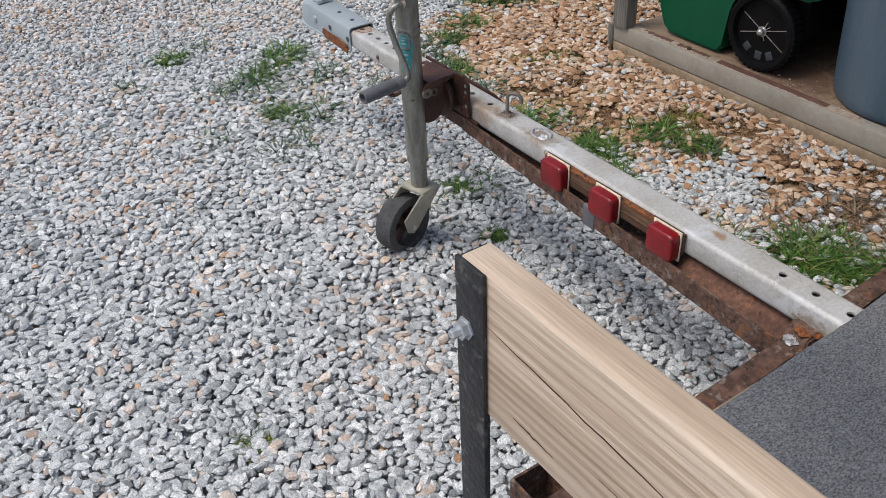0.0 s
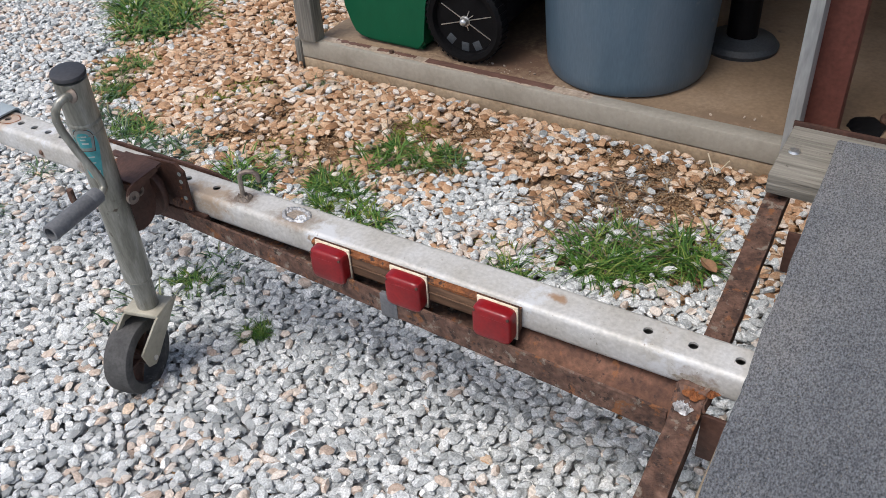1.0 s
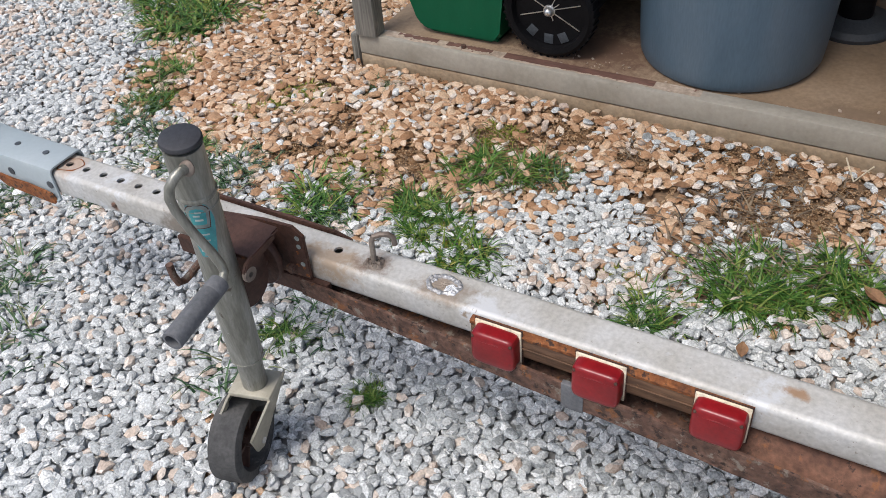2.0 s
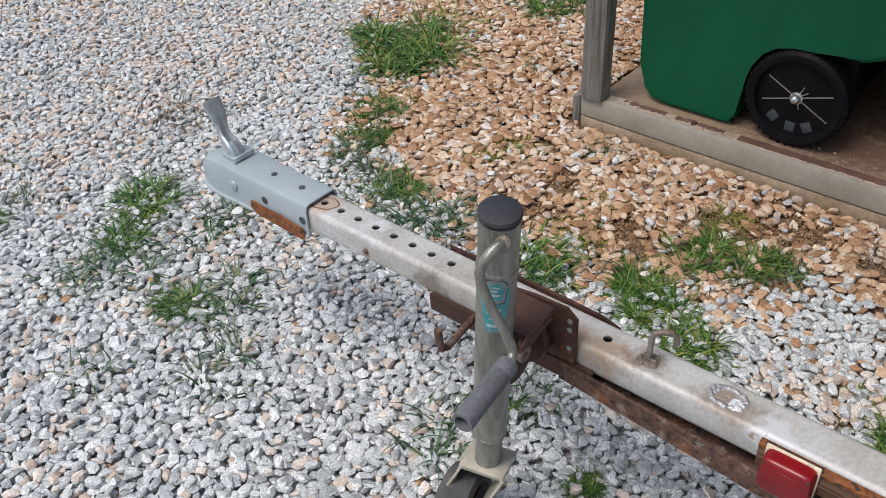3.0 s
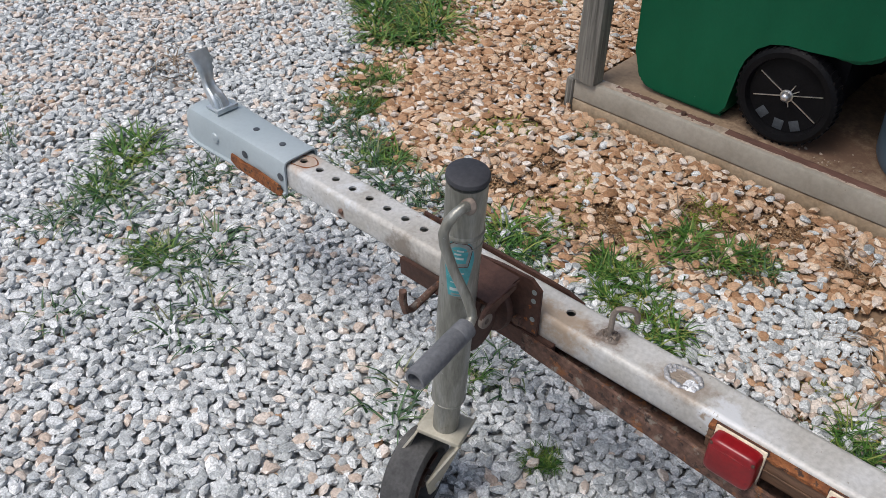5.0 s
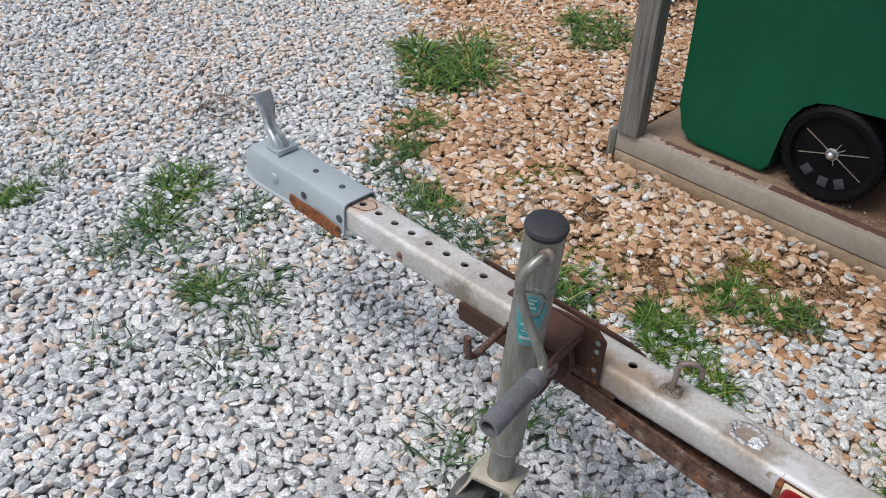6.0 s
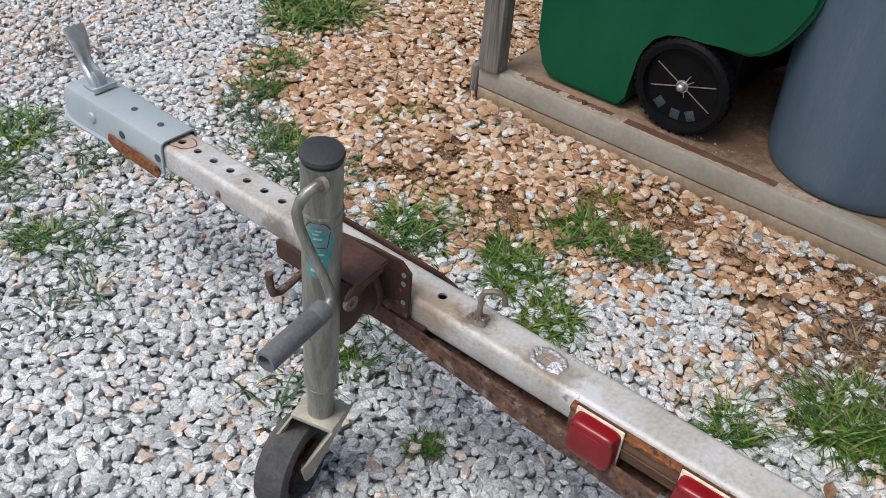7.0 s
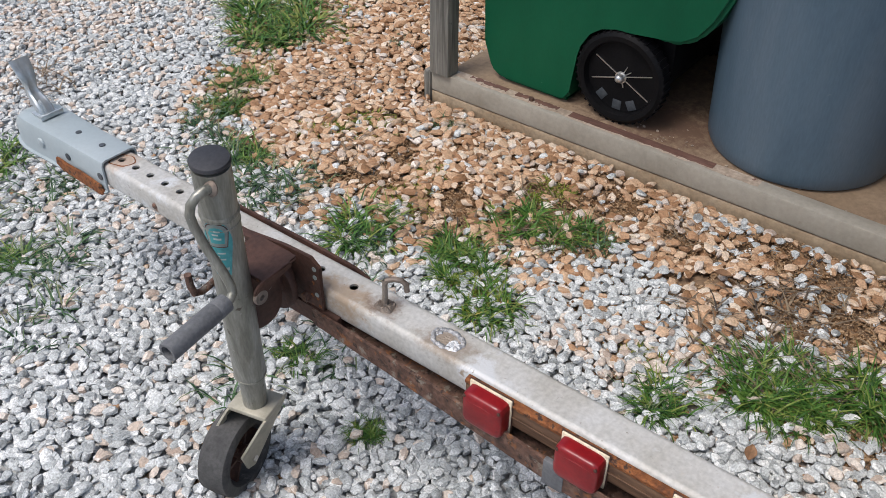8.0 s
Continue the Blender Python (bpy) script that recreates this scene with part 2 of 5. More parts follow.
STONE_G = surf("grey_granite_chips", [(0.21, 0.225, 0.229), (0.385, 0.406, 0.412), (0.488, 0.511, 0.517), (0.578, 0.597, 0.602), (0.76, 0.767, 0.76)], 60, 0.8, 0, 0.6, 260, [((0.7, 0.71, 0.7), 0.66, 150), ((0.2, 0.21, 0.215), 0.68, 190)], island=0.66, grit=0.36, spec=0.2)
STONE_T = surf("tan_quartz_pebbles", [(0.24, 0.13, 0.068), (0.37, 0.22, 0.128), (0.465, 0.302, 0.19), (0.54, 0.388, 0.268), (0.63, 0.535, 0.435)], 50, 0.8, 0, 0.5, 220, island=0.8, grit=0.28, spec=0.2)
STONE_B = surf("pale_beige_chips", [(0.36, 0.282, 0.232), (0.5, 0.418, 0.355), (0.6, 0.528, 0.468), (0.7, 0.652, 0.602)], 55, 0.8, 0, 0.45, 240, island=0.75, grit=0.26, spec=0.2)
STONE_P = surf("loose_grey_granite_chip", [(0.21, 0.225, 0.229), (0.385, 0.406, 0.412), (0.488, 0.511, 0.517), (0.578, 0.597, 0.602), (0.76, 0.767, 0.76)], 60, 0.8, 0, 0.6, 260, [((0.7, 0.71, 0.7), 0.66, 150), ((0.2, 0.21, 0.215), 0.68, 190)], rand=0.66, grit=0.36, spec=0.2)
GRASS = surf("green_grass", [(0.024, 0.07, 0.014), (0.05, 0.128, 0.022), (0.088, 0.18, 0.034), (0.2, 0.235, 0.06)], 30, 0.5, 0, 0, 100, island=0.9, spec=0.25)
GRASS_Y = surf("yellow_green_moss_grass", [(0.07, 0.12, 0.014), (0.13, 0.18, 0.022), (0.22, 0.235, 0.04), (0.33, 0.27, 0.09)], 30, 0.6, 0, 0, 100, island=0.9, spec=0.15)
GRASS_B = surf("dull_blue_green_grass", [(0.02, 0.05, 0.024), (0.045, 0.1, 0.042), (0.08, 0.15, 0.07), (0.19, 0.2, 0.11)], 30, 0.5, 0, 0, 100, island=0.9, spec=0.25)
FINES = surf("brown_soil_crumbs", [(0.13, 0.07, 0.036), (0.22, 0.13, 0.07), (0.33, 0.215, 0.125), (0.42, 0.3, 0.19)], 60, 0.95, 0, 0.4, 200, island=0.8, grit=0.25, spec=0.1)
FORKZ = surf("cream_stained_zinc", [(0.3, 0.28, 0.22), (0.42, 0.395, 0.32), (0.5, 0.475, 0.4)], 20, 0.5, 0.25, 0.15, 150, [((0.2, 0.14, 0.08), 0.68, 40)], grit=0.08)
WELD = surf("bright_weld_metal", [(0.25, 0.245, 0.24), (0.4, 0.4, 0.41), (0.6, 0.61, 0.63)], 90, 0.45, 0.5, 0.8, 220)
SPLASH = surf("white_weld_splash", [(0.5, 0.52, 0.55), (0.7, 0.72, 0.75), (0.82, 0.83, 0.85)], 150, 0.4, 0.2, 0.9, 240)
STAIN = surf("brown_heat_stain", [(0.2, 0.165, 0.13), (0.32, 0.29, 0.25), (0.42, 0.4, 0.37)], 120, 0.7, 0.1, 0.4, 200)
LEAF = surf("dead_leaf", [(0.16, 0.085, 0.045), (0.3, 0.17, 0.09)], 40, 0.8, 0, 0.2, 150)
WORN = surf("worn_brown_steel", [(0.11, 0.08, 0.062), (0.19, 0.155, 0.13), (0.27, 0.235, 0.2)], 35, 0.55, 0.3, 0.3, 150, grit=0.15)
DRY = surf("dead_brown_stems", [(0.06, 0.045, 0.036), (0.13, 0.095, 0.068), (0.25, 0.19, 0.125)], 30, 0.9, 0, 0, 100, island=0.9)


def ground_material():
    """Grey gravel ground that turns to brown soil beside the shed."""
    m = bpy.data.materials.new("gravel_and_soil_ground")
    m.use_nodes = True
    n, l = m.node_tree.nodes, m.node_tree.links
    bsdf, tc = n["Principled BSDF"], n.new("ShaderNodeTexCoord")
    cells = n.new("ShaderNodeTexVoronoi")
    cells.inputs["Scale"].default_value = 38
    l.new(tc.outputs["Object"], cells.inputs["Vector"])
    tone = n.new("ShaderNodeSeparateColor")
    l.new(cells.outputs["Color"], tone.inputs["Color"])
    grey, soil = n.new("ShaderNodeValToRGB"), n.new("ShaderNodeValToRGB")
    for ramp, cols in ((grey, ((0.2, 0.2, 0.2), (0.4, 0.41, 0.42), (0.6, 0.59, 0.57))), (soil, ((0.12, 0.075, 0.045), (0.2, 0.13, 0.08), (0.29, 0.2, 0.13)))):
        ramp.color_ramp.elements.new(0.5)
        for e, p, c in zip(ramp.color_ramp.elements, (0.1, 0.5, 0.9), cols):
            e.position, e.color = p, (*c, 1)
    clods = n.new("ShaderNodeTexNoise")
    clods.inputs["Scale"].default_value, clods.inputs["Detail"].default_value = 30, 9
    l.new(tc.outputs["Object"], clods.inputs["Vector"])
    l.new(tone.outputs["Red"], grey.inputs["Fac"])
    l.new(clods.outputs["Fac"], soil.inputs["Fac"])
    place = n.new("ShaderNodeSeparateXYZ")
    l.new(tc.outputs["Object"], place.inputs["Vector"])
    band = n.new("ShaderNodeMapRange")
    band.inputs["From Min"].default_value, band.inputs["From Max"].default_value = 0.3, 0.6
    l.new(place.outputs["X"], band.inputs["Value"])
    mix = n.new("ShaderNodeMix")
    mix.data_type = "RGBA"
    l.new(band.outputs["Result"], mix.inputs["Factor"])
    l.new(grey.outputs["Color"], mix.inputs["A"])
    l.new(soil.outputs["Color"], mix.inputs["B"])
    l.new(mix.outputs["Result"], bsdf.inputs["Base Color"])
    bump = n.new("ShaderNodeBump")
    bump.inputs["Strength"].default_value, bump.inputs["Distance"].default_value = 0.8, 0.01
    bump.invert = True
    l.new(cells.outputs["Distance"], bump.inputs["Height"])
    l.new(bump.outputs["Normal"], bsdf.inputs["Normal"])
    bsdf.inputs["Roughness"].default_value = 0.95
    return m


GROUND = ground_material()


# ---- mesh helpers ----
def part(name, bm, material, parent=None, label="", smooth=True):
    """Links a bmesh, built in world metres, as one mesh under a thing or part."""
    bmesh.ops.recalc_face_normals(bm, faces=bm.faces)
    me = bpy.data.meshes.new(name)
    bm.to_mesh(me)
    bm.free()
    me.materials.append(material)
    if smooth:
        me.shade_smooth()
        me.set_sharp_from_angle(angle=radians(35))
    ob = new(name, me)
    if parent is not None:
        ob.parent = parent
        top = parent
        while top.parent is not None:
            top = top.parent
        ob.matrix_parent_inverse = Matrix.Translation(-top.location) if parent is top else Matrix()
    if label:
        ob["label"] = label
    return ob


def thing(name, at, label, category, group="", kind=""):
    ob = new(name)
    ob.location = at
    ob.empty_display_size = 0.05
    return tagged(ob, label, category, group, kind)


def box(bm, x0, x1, y0, y1, z0, z1, bevel=0.0, seg=2, m=None):
    r = bmesh.ops.create_cube(bm, size=1)
    vs = r["verts"]
    for v in vs:
        v.co = Vector((x0 + (v.co.x + 0.5) * (x1 - x0), y0 + (v.co.y + 0.5) * (y1 - y0), z0 + (v.co.z + 0.5) * (z1 - z0)))
    if m is not None:
        bmesh.ops.transform(bm, matrix=m, verts=vs)
    if bevel:
        es = list({e for v in vs for e in v.link_edges})
        bmesh.ops.bevel(bm, geom=es, offset=bevel, segments=seg, affect="EDGES", profile=0.5)
    return bm


def sweep(bm, pts, r, seg=14, caps=True):
    """A round bar along points; r is one radius or one for each point."""
    pts = [Vector(p) for p in pts]
    rs = r if isinstance(r, (list, tuple)) else [r] * len(pts)
    rings, side = [], None
    for i, p in enumerate(pts):
        d = (pts[min(i + 1, len(pts) - 1)] - pts[max(i - 1, 0)]).normalized()
        if side is None:
            side = d.orthogonal().normalized()
        side = (side - d * side.dot(d)).normalized()
        up = d.cross(side)
        rings.append([bm.verts.new(p + rs[i] * (math.cos(a) * side + math.sin(a) * up)) for a in (2 * math.pi * k / seg for k in range(seg))])
    for a, b in zip(rings, rings[1:]):
        for k in range(seg):
            bm.faces.new((a[k], a[(k + 1) % seg], b[(k + 1) % seg], b[k]))
    if caps:
        bm.faces.new(rings[0][::-1])
        bm.faces.new(rings[-1])
    return bm


def lathe(bm, profile, m, seg=32, close=False):
    """Turns (radius, height) pairs round the local z axis of the pose m."""
    rings = [[bm.verts.new(m @ Vector((r * math.cos(a), r * math.sin(a), h))) for a in (2 * math.pi * k / seg for k in range(seg))] for r, h in profile]
    pairs = list(zip(rings, rings[1:])) + ([(rings[-1], rings[0])] if close else [])
    for a, b in pairs:
        for k in range(seg):
            bm.faces.new((a[k], a[(k + 1) % seg], b[(k + 1) % seg], b[k]))
    if not close:
        for ring in (rings[0][::-1], rings[-1]):
            bm.faces.new(ring)
    return bm


def slab_of(bm, outline, axis, a, b, bevel=0.0):
    """An outline in two axes, pulled out along the third from a to b."""
    def at(p, d):
        q = list(p)
        q.insert(axis, d)
        return q
    lo, hi = [bm.verts.new(at(p, a)) for p in outline], [bm.verts.new(at(p, b)) for p in outline]
    f = [bm.faces.new(lo[::-1]), bm.faces.new(hi)]
    n = len(outline)
    for k in range(n):
        bm.faces.new((lo[k], lo[(k + 1) % n], hi[(k + 1) % n], hi[k]))
    if bevel:
        bmesh.ops.bevel(bm, geom=list({e for g in f for e in g.edges}), offset=bevel, segments=2, affect="EDGES")
    return bm


def axis_pose(p, d):
    """A pose at p whose z axis points along d."""
    return Matrix.Translation(p) @ Vector(d).to_track_quat("Z", "Y").to_matrix().to_4x4()


# ---- ground ----
bm = bmesh.new()
bmesh.ops.create_grid(bm, x_segments=60, y_segments=60, size=400)
for v in bm.verts:
    v.co.x = math.copysign(abs(v.co.x / 400) ** 3 * 400, v.co.x)
    v.co.y = math.copysign(abs(v.co.y / 400) ** 3 * 400, v.co.y)
    v.co.z = -0.016
ground = part("ground", bm, GROUND, smooth=False)
tagged(ground, "grey gravel ground with brown soil beside a shed", "ground", kind="structure")

# ---- shed floor, sill and posts ----
SX = 1.127
bm = bmesh.new()
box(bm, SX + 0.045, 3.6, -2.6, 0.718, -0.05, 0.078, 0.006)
tagged(part("floor", bm, SLAB), "dusty, stained tan concrete shed floor with shade painted under the bins", "floor", kind="structure")
# Three unseen walls, added to keep skylight out of the shed.
bm = box(bmesh.new(), 3.5, 3.6, -2.6, 0.718, 0.078, 2.22)
tagged(part("shade_wall_back", bm, KICK), "unseen tan back wall added to darken the open shed", "wall", kind="structure")
bm = box(bmesh.new(), 1.86, 3.5, 0.66, 0.718, 0.078, 2.22)
tagged(part("shade_wall_north", bm, KICK), "unseen tan end wall added to darken the open shed", "wall", kind="structure")
bm = box(bmesh.new(), SX + 0.1, 3.5, -2.6, -2.54, 0.078, 2.22)
tagged(part("shade_wall_south", bm, KICK), "unseen tan end wall added to darken the open shed", "wall", kind="structure")
# Unseen roof, added to shade the bins; its deep eave dims the gravel.
bm = box(bmesh.new(), 0.3, 3.6, -2.6, 0.95, 2.22, 2.28)
tagged(part("ceiling", bm, WEATHERED), "unseen wooden roof added to shade the shed", "ceiling", kind="structure")
shed = thing("shed", (SX, -0.75, 0), "open shed front with tan sill board and grey wooden posts", "shed")
bm = box(bmesh.new(), SX, SX + 0.05, -2.4, 0.748, 0.026, 0.088, 0.004)
part("sill_board", bm, SILL, shed, "tan painted sill board")
bm = box(bmesh.new(), SX + 0.002, SX + 0.05, -2.4, 0.748, -0.03, 0.0225, 0.003)
part("kick_board", bm, KICK, shed, "dirty tan board against the gravel")
def bare_patch(y0, y1, x_in, x_out, rag, z=0.0888, material=SILL_RED, label="bare red-brown wood where paint wore off"):
    n = 44
    ys = [y0 + (y1 - y0) * k / n for k in range(n + 1)]
    wob = lambda y, q: rag * noise.noise(Vector((y * 30, q, 0))) + 0.5 * rag * noise.noise(Vector((y * 90, q, 3)))
    line = [(x_in + abs(wob(y, 1)), y) for y in ys] + [(x_out - abs(wob(y, 5)) * 0.4, y) for y in ys[::-1]]
    part("bare_patch", slab_of(bmesh.new(), line, 2, 0.0881, z), material, shed, label)


bare_patch(-0.25, 0.673, SX + 0.012, SX + 0.0485, 0.014, 0.0885, WORN_PAINT, "thin pinkish worn paint")
bare_patch(-0.13, 0.29, SX + 0.02, SX + 0.049, 0.007)
bare_patch(0.33, 0.47, SX + 0.025, SX + 0.049, 0.026)
bare_patch(0.5, 0.63, SX + 0.026, SX + 0.049, 0.02)
bm = box(bmesh.new(), SX - 0.012, SX + 0.04, 0.678, 0.745, 0.088, 2.22, 0.004)
part("post", bm, POSTW, shed, "cracked grey timber post")
bm = box(bmesh.new(), SX - 0.006, SX + 0.05, 0.749, 0.773, -0.03, 0.086, 0.006)
part("sill_block", bm, POSTW, shed)
bm = box(bmesh.new(), SX - 0.004, SX + 0.07, -0.80, -0.768, 0.02, 2.22, 0.003)
part("trim_board", bm, GREYBOARD, shed, "grey trim board")
bm = box(bmesh.new(), SX + 0.075, SX + 0.15, -0.878, -0.795, 0.078, 2.22, 0.004)
part("door_post", bm, REDPOST, shed, "red-brown painted post")
bm = sweep(bmesh.new(), [(SX + 0.03, 0.415, 0.086), (SX + 0.03, 0.415, 0.098)], 0.007, 10)
part("screw", bm, RUST, shed, "rusty screw head")


# ---- crumbs on the shed floor ----
crumb_rng = random.Random(5)
bm = bmesh.new()
for _ in range(34):
    x, y = SX + 0.055 + abs(crumb_rng.gauss(0, 0.05)), crumb_rng.choice((crumb_rng.uniform(-0.02, 0.14), crumb_rng.uniform(-0.7, 0.1)))
    size = crumb_rng.uniform(0.0015, 0.0048)
    bmesh.ops.create_icosphere(bm, subdivisions=1, radius=size, matrix=pose(x, y, 0.0785 + 0.3 * size, 20, 30, crumb_rng.uniform(0, 360)) @ Matrix.Diagonal((1.3, 0.9, 0.55, 1)))
tagged(part("grit", bm, WORN_PAINT, smooth=False), "pale grit and crumbs lying on the shed floor", "grit", kind="stuff")


# ---- wheeled bin ----
def wheeled_bin(x0=1.211):
    root = thing("wheeled_bin", (x0 + 0.28, 0.285, 0.078), "green plastic wheeled bin with black wheels on the shed floor", "bin")
    # side outline in y, z with the wheel arch
    cy, cz, r = 0.185, 0.209, 0.127
    out = [(0.618, 0.19), (0.612, 0.135), (0.594, 0.1), (0.56, 0.084), (0.352, 0.082), (0.336, 0.09), (0.331, 0.12), (0.329, 0.235), (0.32, 0.27), (0.295, 0.312), (0.26, 0.338), (0.215, 0.35), (0.16, 0.352), (0.115, 0.345), (0.07, 0.337), (0.03, 0.345), (-0.01, 0.37), (-0.045, 0.42), (-0.075, 0.49), (-0.135, 1.02), (0.676, 1.02), (0.626, 0.45)]
    bm = bmesh.new()
    slab_of(bm, out, 0, x0, x0 + 0.56)
    for v in bm.verts:
        k = (v.co.z - 0.08) / 0.94
        v.co.x = x0 + 0.28 + (v.co.x - x0 - 0.28) * (0.99 + 0.05 * k)
    bmesh.ops.bevel(bm, geom=bm.edges[:], offset=0.012, segments=3, affect="EDGES")
    part("body", bm, GREEN, root)
    # Black box serves as housing and as the dark shadow between the wheels.
    bm = box(bmesh.new(), x0 + 0.075, x0 + 0.485, 0.075, 0.32, 0.19, 0.34, 0.01)
    part("housing_shadow", bm, BLACK_PL, root, "black wheel housing that fills in the shadow under the bin")
    bm = box(bmesh.new(), x0 - 0.02, x0 + 0.58, -0.265, 0.755, 1.02, 1.07, 0.015)
    part("lid", bm, GREEN, root)
    for side, xo in ((-1, x0 + 0.005), (1, x0 + 0.555)):
        m = axis_pose((xo, cy, cz), (side, 0, 0))
        bm = lathe(bmesh.new(), [(0.1, 0.0), (0.103, 0.012), (r - 0.01, 0.014), (r, 0.006), (r, -0.03), (r - 0.01, -0.04), (0.1, -0.04)], m, 48, True)
        wheel = part("wheel", bm, BLACK_PL, root, "black ribbed plastic wheel")
        bm = lathe(bmesh.new(), [(0.001, -0.012), (0.099, -0.012), (0.099, -0.006), (0.001, -0.006)], m, 40)
        part("disc", bm, BLACK_PL, wheel)
        # Bright strips stand in for highlights along the black spokes, uneven in length.
        for a, reach in ((17, 0.09), (152, 0.09), (197, 0.088), (-28, 0.096), (66, 0.036), (38, 0.034), (-70, 0.03)):
            bm = box(bmesh.new(), 0.012, reach, -0.0011, 0.0011, -0.0085, -0.0035, m=m @ pose(0, 0, 0, 0, 0, a))
            part("spoke", bm, CHROME, wheel, "thin spoke edge with its highlight painted bright")
        bm = lathe(bmesh.new(), [(0.013, -0.004), (0.013, 0.006), (0.009, 0.014), (0.004, 0.017)], m, 18)
        part("hub", bm, CHROME, wheel, "bright steel axle cap")
        bm = lathe(bmesh.new(), [(0.006, -0.004), (0.0165, -0.004), (0.0165, -0.0015), (0.006, -0.0015)], m, 22)
        part("washer", bm, CHROME, wheel)
        # Grey pads paint the sky's reflection in the lower slots of the black wheel.
        for q in (-128, -92, -62):
            bm = box(bmesh.new(), 0.068, 0.096, -0.013, 0.013, -0.0095, -0.005, 0.0015, m=m @ pose(0, 0, 0, 0, 0, q))
            part("slot_sheen", bm, DKGREY, wheel, "wheel slot with the sky's reflection painted grey")
        for k in range(40):
            a = 2 * math.pi * k / 40
            bm = box(bmesh.new(), r - 0.006, r + 0.003, -0.0035, 0.0035, -0.032, 0.008, m=m @ pose(0, 0, 0, 0, 0, math.degrees(a)))
            part("tread_rib", bm, BLACK_PL, wheel, smooth=False)
    return root


wheeled_bin()

# ---- round barrel and pole stand ----
barrel = thing("trash_barrel", (1.414, -0.25, 0.078), "slate blue round plastic rubbish barrel on concrete", "bin")
bm = lathe(bmesh.new(), [(0.19, 0.004), (0.214, 0.0), (0.226, 0.006), (0.233, 0.02), (0.2365, 0.055), (0.26, 0.5), (0.273, 0.74), (0.288, 0.745), (0.291, 0.77), (0.283, 0.775), (0.266, 0.765), (0.25, 0.5), (0.226, 0.05), (0.1, 0.03)], pose(1.414, -0.25, 0.0785), 64)
part("body", bm, BLUE, barrel)
bm = lathe(bmesh.new(), [(0.268, 0.742), (0.289, 0.7445), (0.2925, 0.757), (0.292, 0.772), (0.284, 0.778), (0.268, 0.77)], pose(1.414, -0.25, 0.0785), 64, True)
part("rolled_rim", bm, BLUE, barrel)
stand = thing("pole_stand", (1.66, -0.515, 0.078), "dark grey plastic pole on a round weighted foot", "stand")
bm = lathe(bmesh.new(), [(0.02, 0.0), (0.108, 0.0), (0.112, 0.012), (0.1, 0.026), (0.055, 0.036), (0.05, 0.04)], pose(1.66, -0.515, 0.0785), 40)
part("foot", bm, DKGREY, stand)
bm = sweep(bmesh.new(), [(1.66, -0.515, 0.11), (1.66, -0.515, 0.95)], 0.045, 24)
part("pole", bm, BLACK_PL, stand)

pipe = thing("tan_pipe", (1.37, -1.0, 0.078), "tan upright pipe standing on the shed floor", "pipe")
bm = sweep(bmesh.new(), [(1.37, -1.0, 0.0785), (1.37, -1.0, 1.6)], 0.028, 20)
part("tube", bm, KICK, pipe)
bm = lathe(bmesh.new(), [(0.03, 0.0), (0.042, 0.0), (0.042, 0.012), (0.03, 0.014)], pose(1.37, -1.0, 0.0785), 24, True)
part("collar", bm, RUST, pipe)
bm = bmesh.new()
bmesh.ops.create_icosphere(bm, subdivisions=3, radius=0.05, matrix=pose(1.315, -0.935, 0.092))
for v in bm.verts:
    v.co.z = 0.0785 + max(0.0, (v.co.z - 0.0785) * 0.3)
    v.co += 0.014 * noise.noise_vector(v.co * 28)
    v.co.z = max(0.0785, v.co.z)
tagged(part("rag", bm, BLACK_PL), "crumpled black rag on the shed floor", "rag")

# ---- trailer ----
trailer = thing("utility_trailer", (0, -0.9, 0), "old utility trailer with galvanised tongue, rusty frame and carpeted deck", "trailer")
BT, BB, BW = 0.407, 0.358, 0.0325
HOLES = [0.579 - 0.0415 * k for k in range(8)] + [0.07, 0.0, -0.811, -0.876, -0.941]
Y0, Y1 = -1.9, 0.70


def tongue():
    bm = bmesh.new()
    c, flat, a, wall = 0.009, BW - 0.009, 0.014, 0.004
    prof = []
    for cx, cz, s in ((BW - c, BT - c, 0), (BW - c, BB + c, -90), (-BW + c, BB + c, -180), (-BW + c, BT - c, -270)):
        for k in range(5):
            t = radians(90 + s - 90 * k / 4)
            prof.append((cx + c * math.cos(t), cz + c * math.sin(t)))
    rings = [[bm.verts.new((x, y, z)) for x, z in prof] for y in (Y0, Y1)]
    for k in range(len(prof) - 1):
        bm.faces.new((rings[0][k], rings[0][k + 1], rings[1][k + 1], rings[1][k]))

    def quad(x0, x1, y0, y1):
        bm.faces.new([bm.verts.new(p) for p in ((x0, y0, BT), (x1, y0, BT), (x1, y1, BT), (x0, y1, BT))])

    quad(a, flat, Y0, Y1)
    quad(-flat, -a, Y0, Y1)
    ys = sorted(HOLES)
    edges = [Y0] + [e for y in ys for e in (y - a, y + a)] + [Y1]
    for k in range(0, len(edges), 2):
        quad(-a, a, edges[k], edges[k + 1])
    for y in ys:
        n, r = 16, 0.0072
        inner, outer, low = [], [], []
        for k in range(n):
            t = 2 * math.pi * k / n
            s, u = math.cos(t), math.sin(t)
            f = a / max(abs(s), abs(u))
            inner.append(bm.verts.new((r * s, y + r * u, BT)))
            low.append(bm.verts.new((r * s, y + r * u, BT - wall)))
            outer.append(bm.verts.new((f * s, y + f * u, BT)))
        for k in range(n):
            j = (k + 1) % n
            bm.faces.new((inner[k], outer[k], outer[j], inner[j]))
            bm.faces.new((inner[j], low[j], low[k], inner[k]))
    return part("tongue_beam", bm, ZINC, trailer, "galvanised square tongue beam with bolt holes")


beam = tongue()


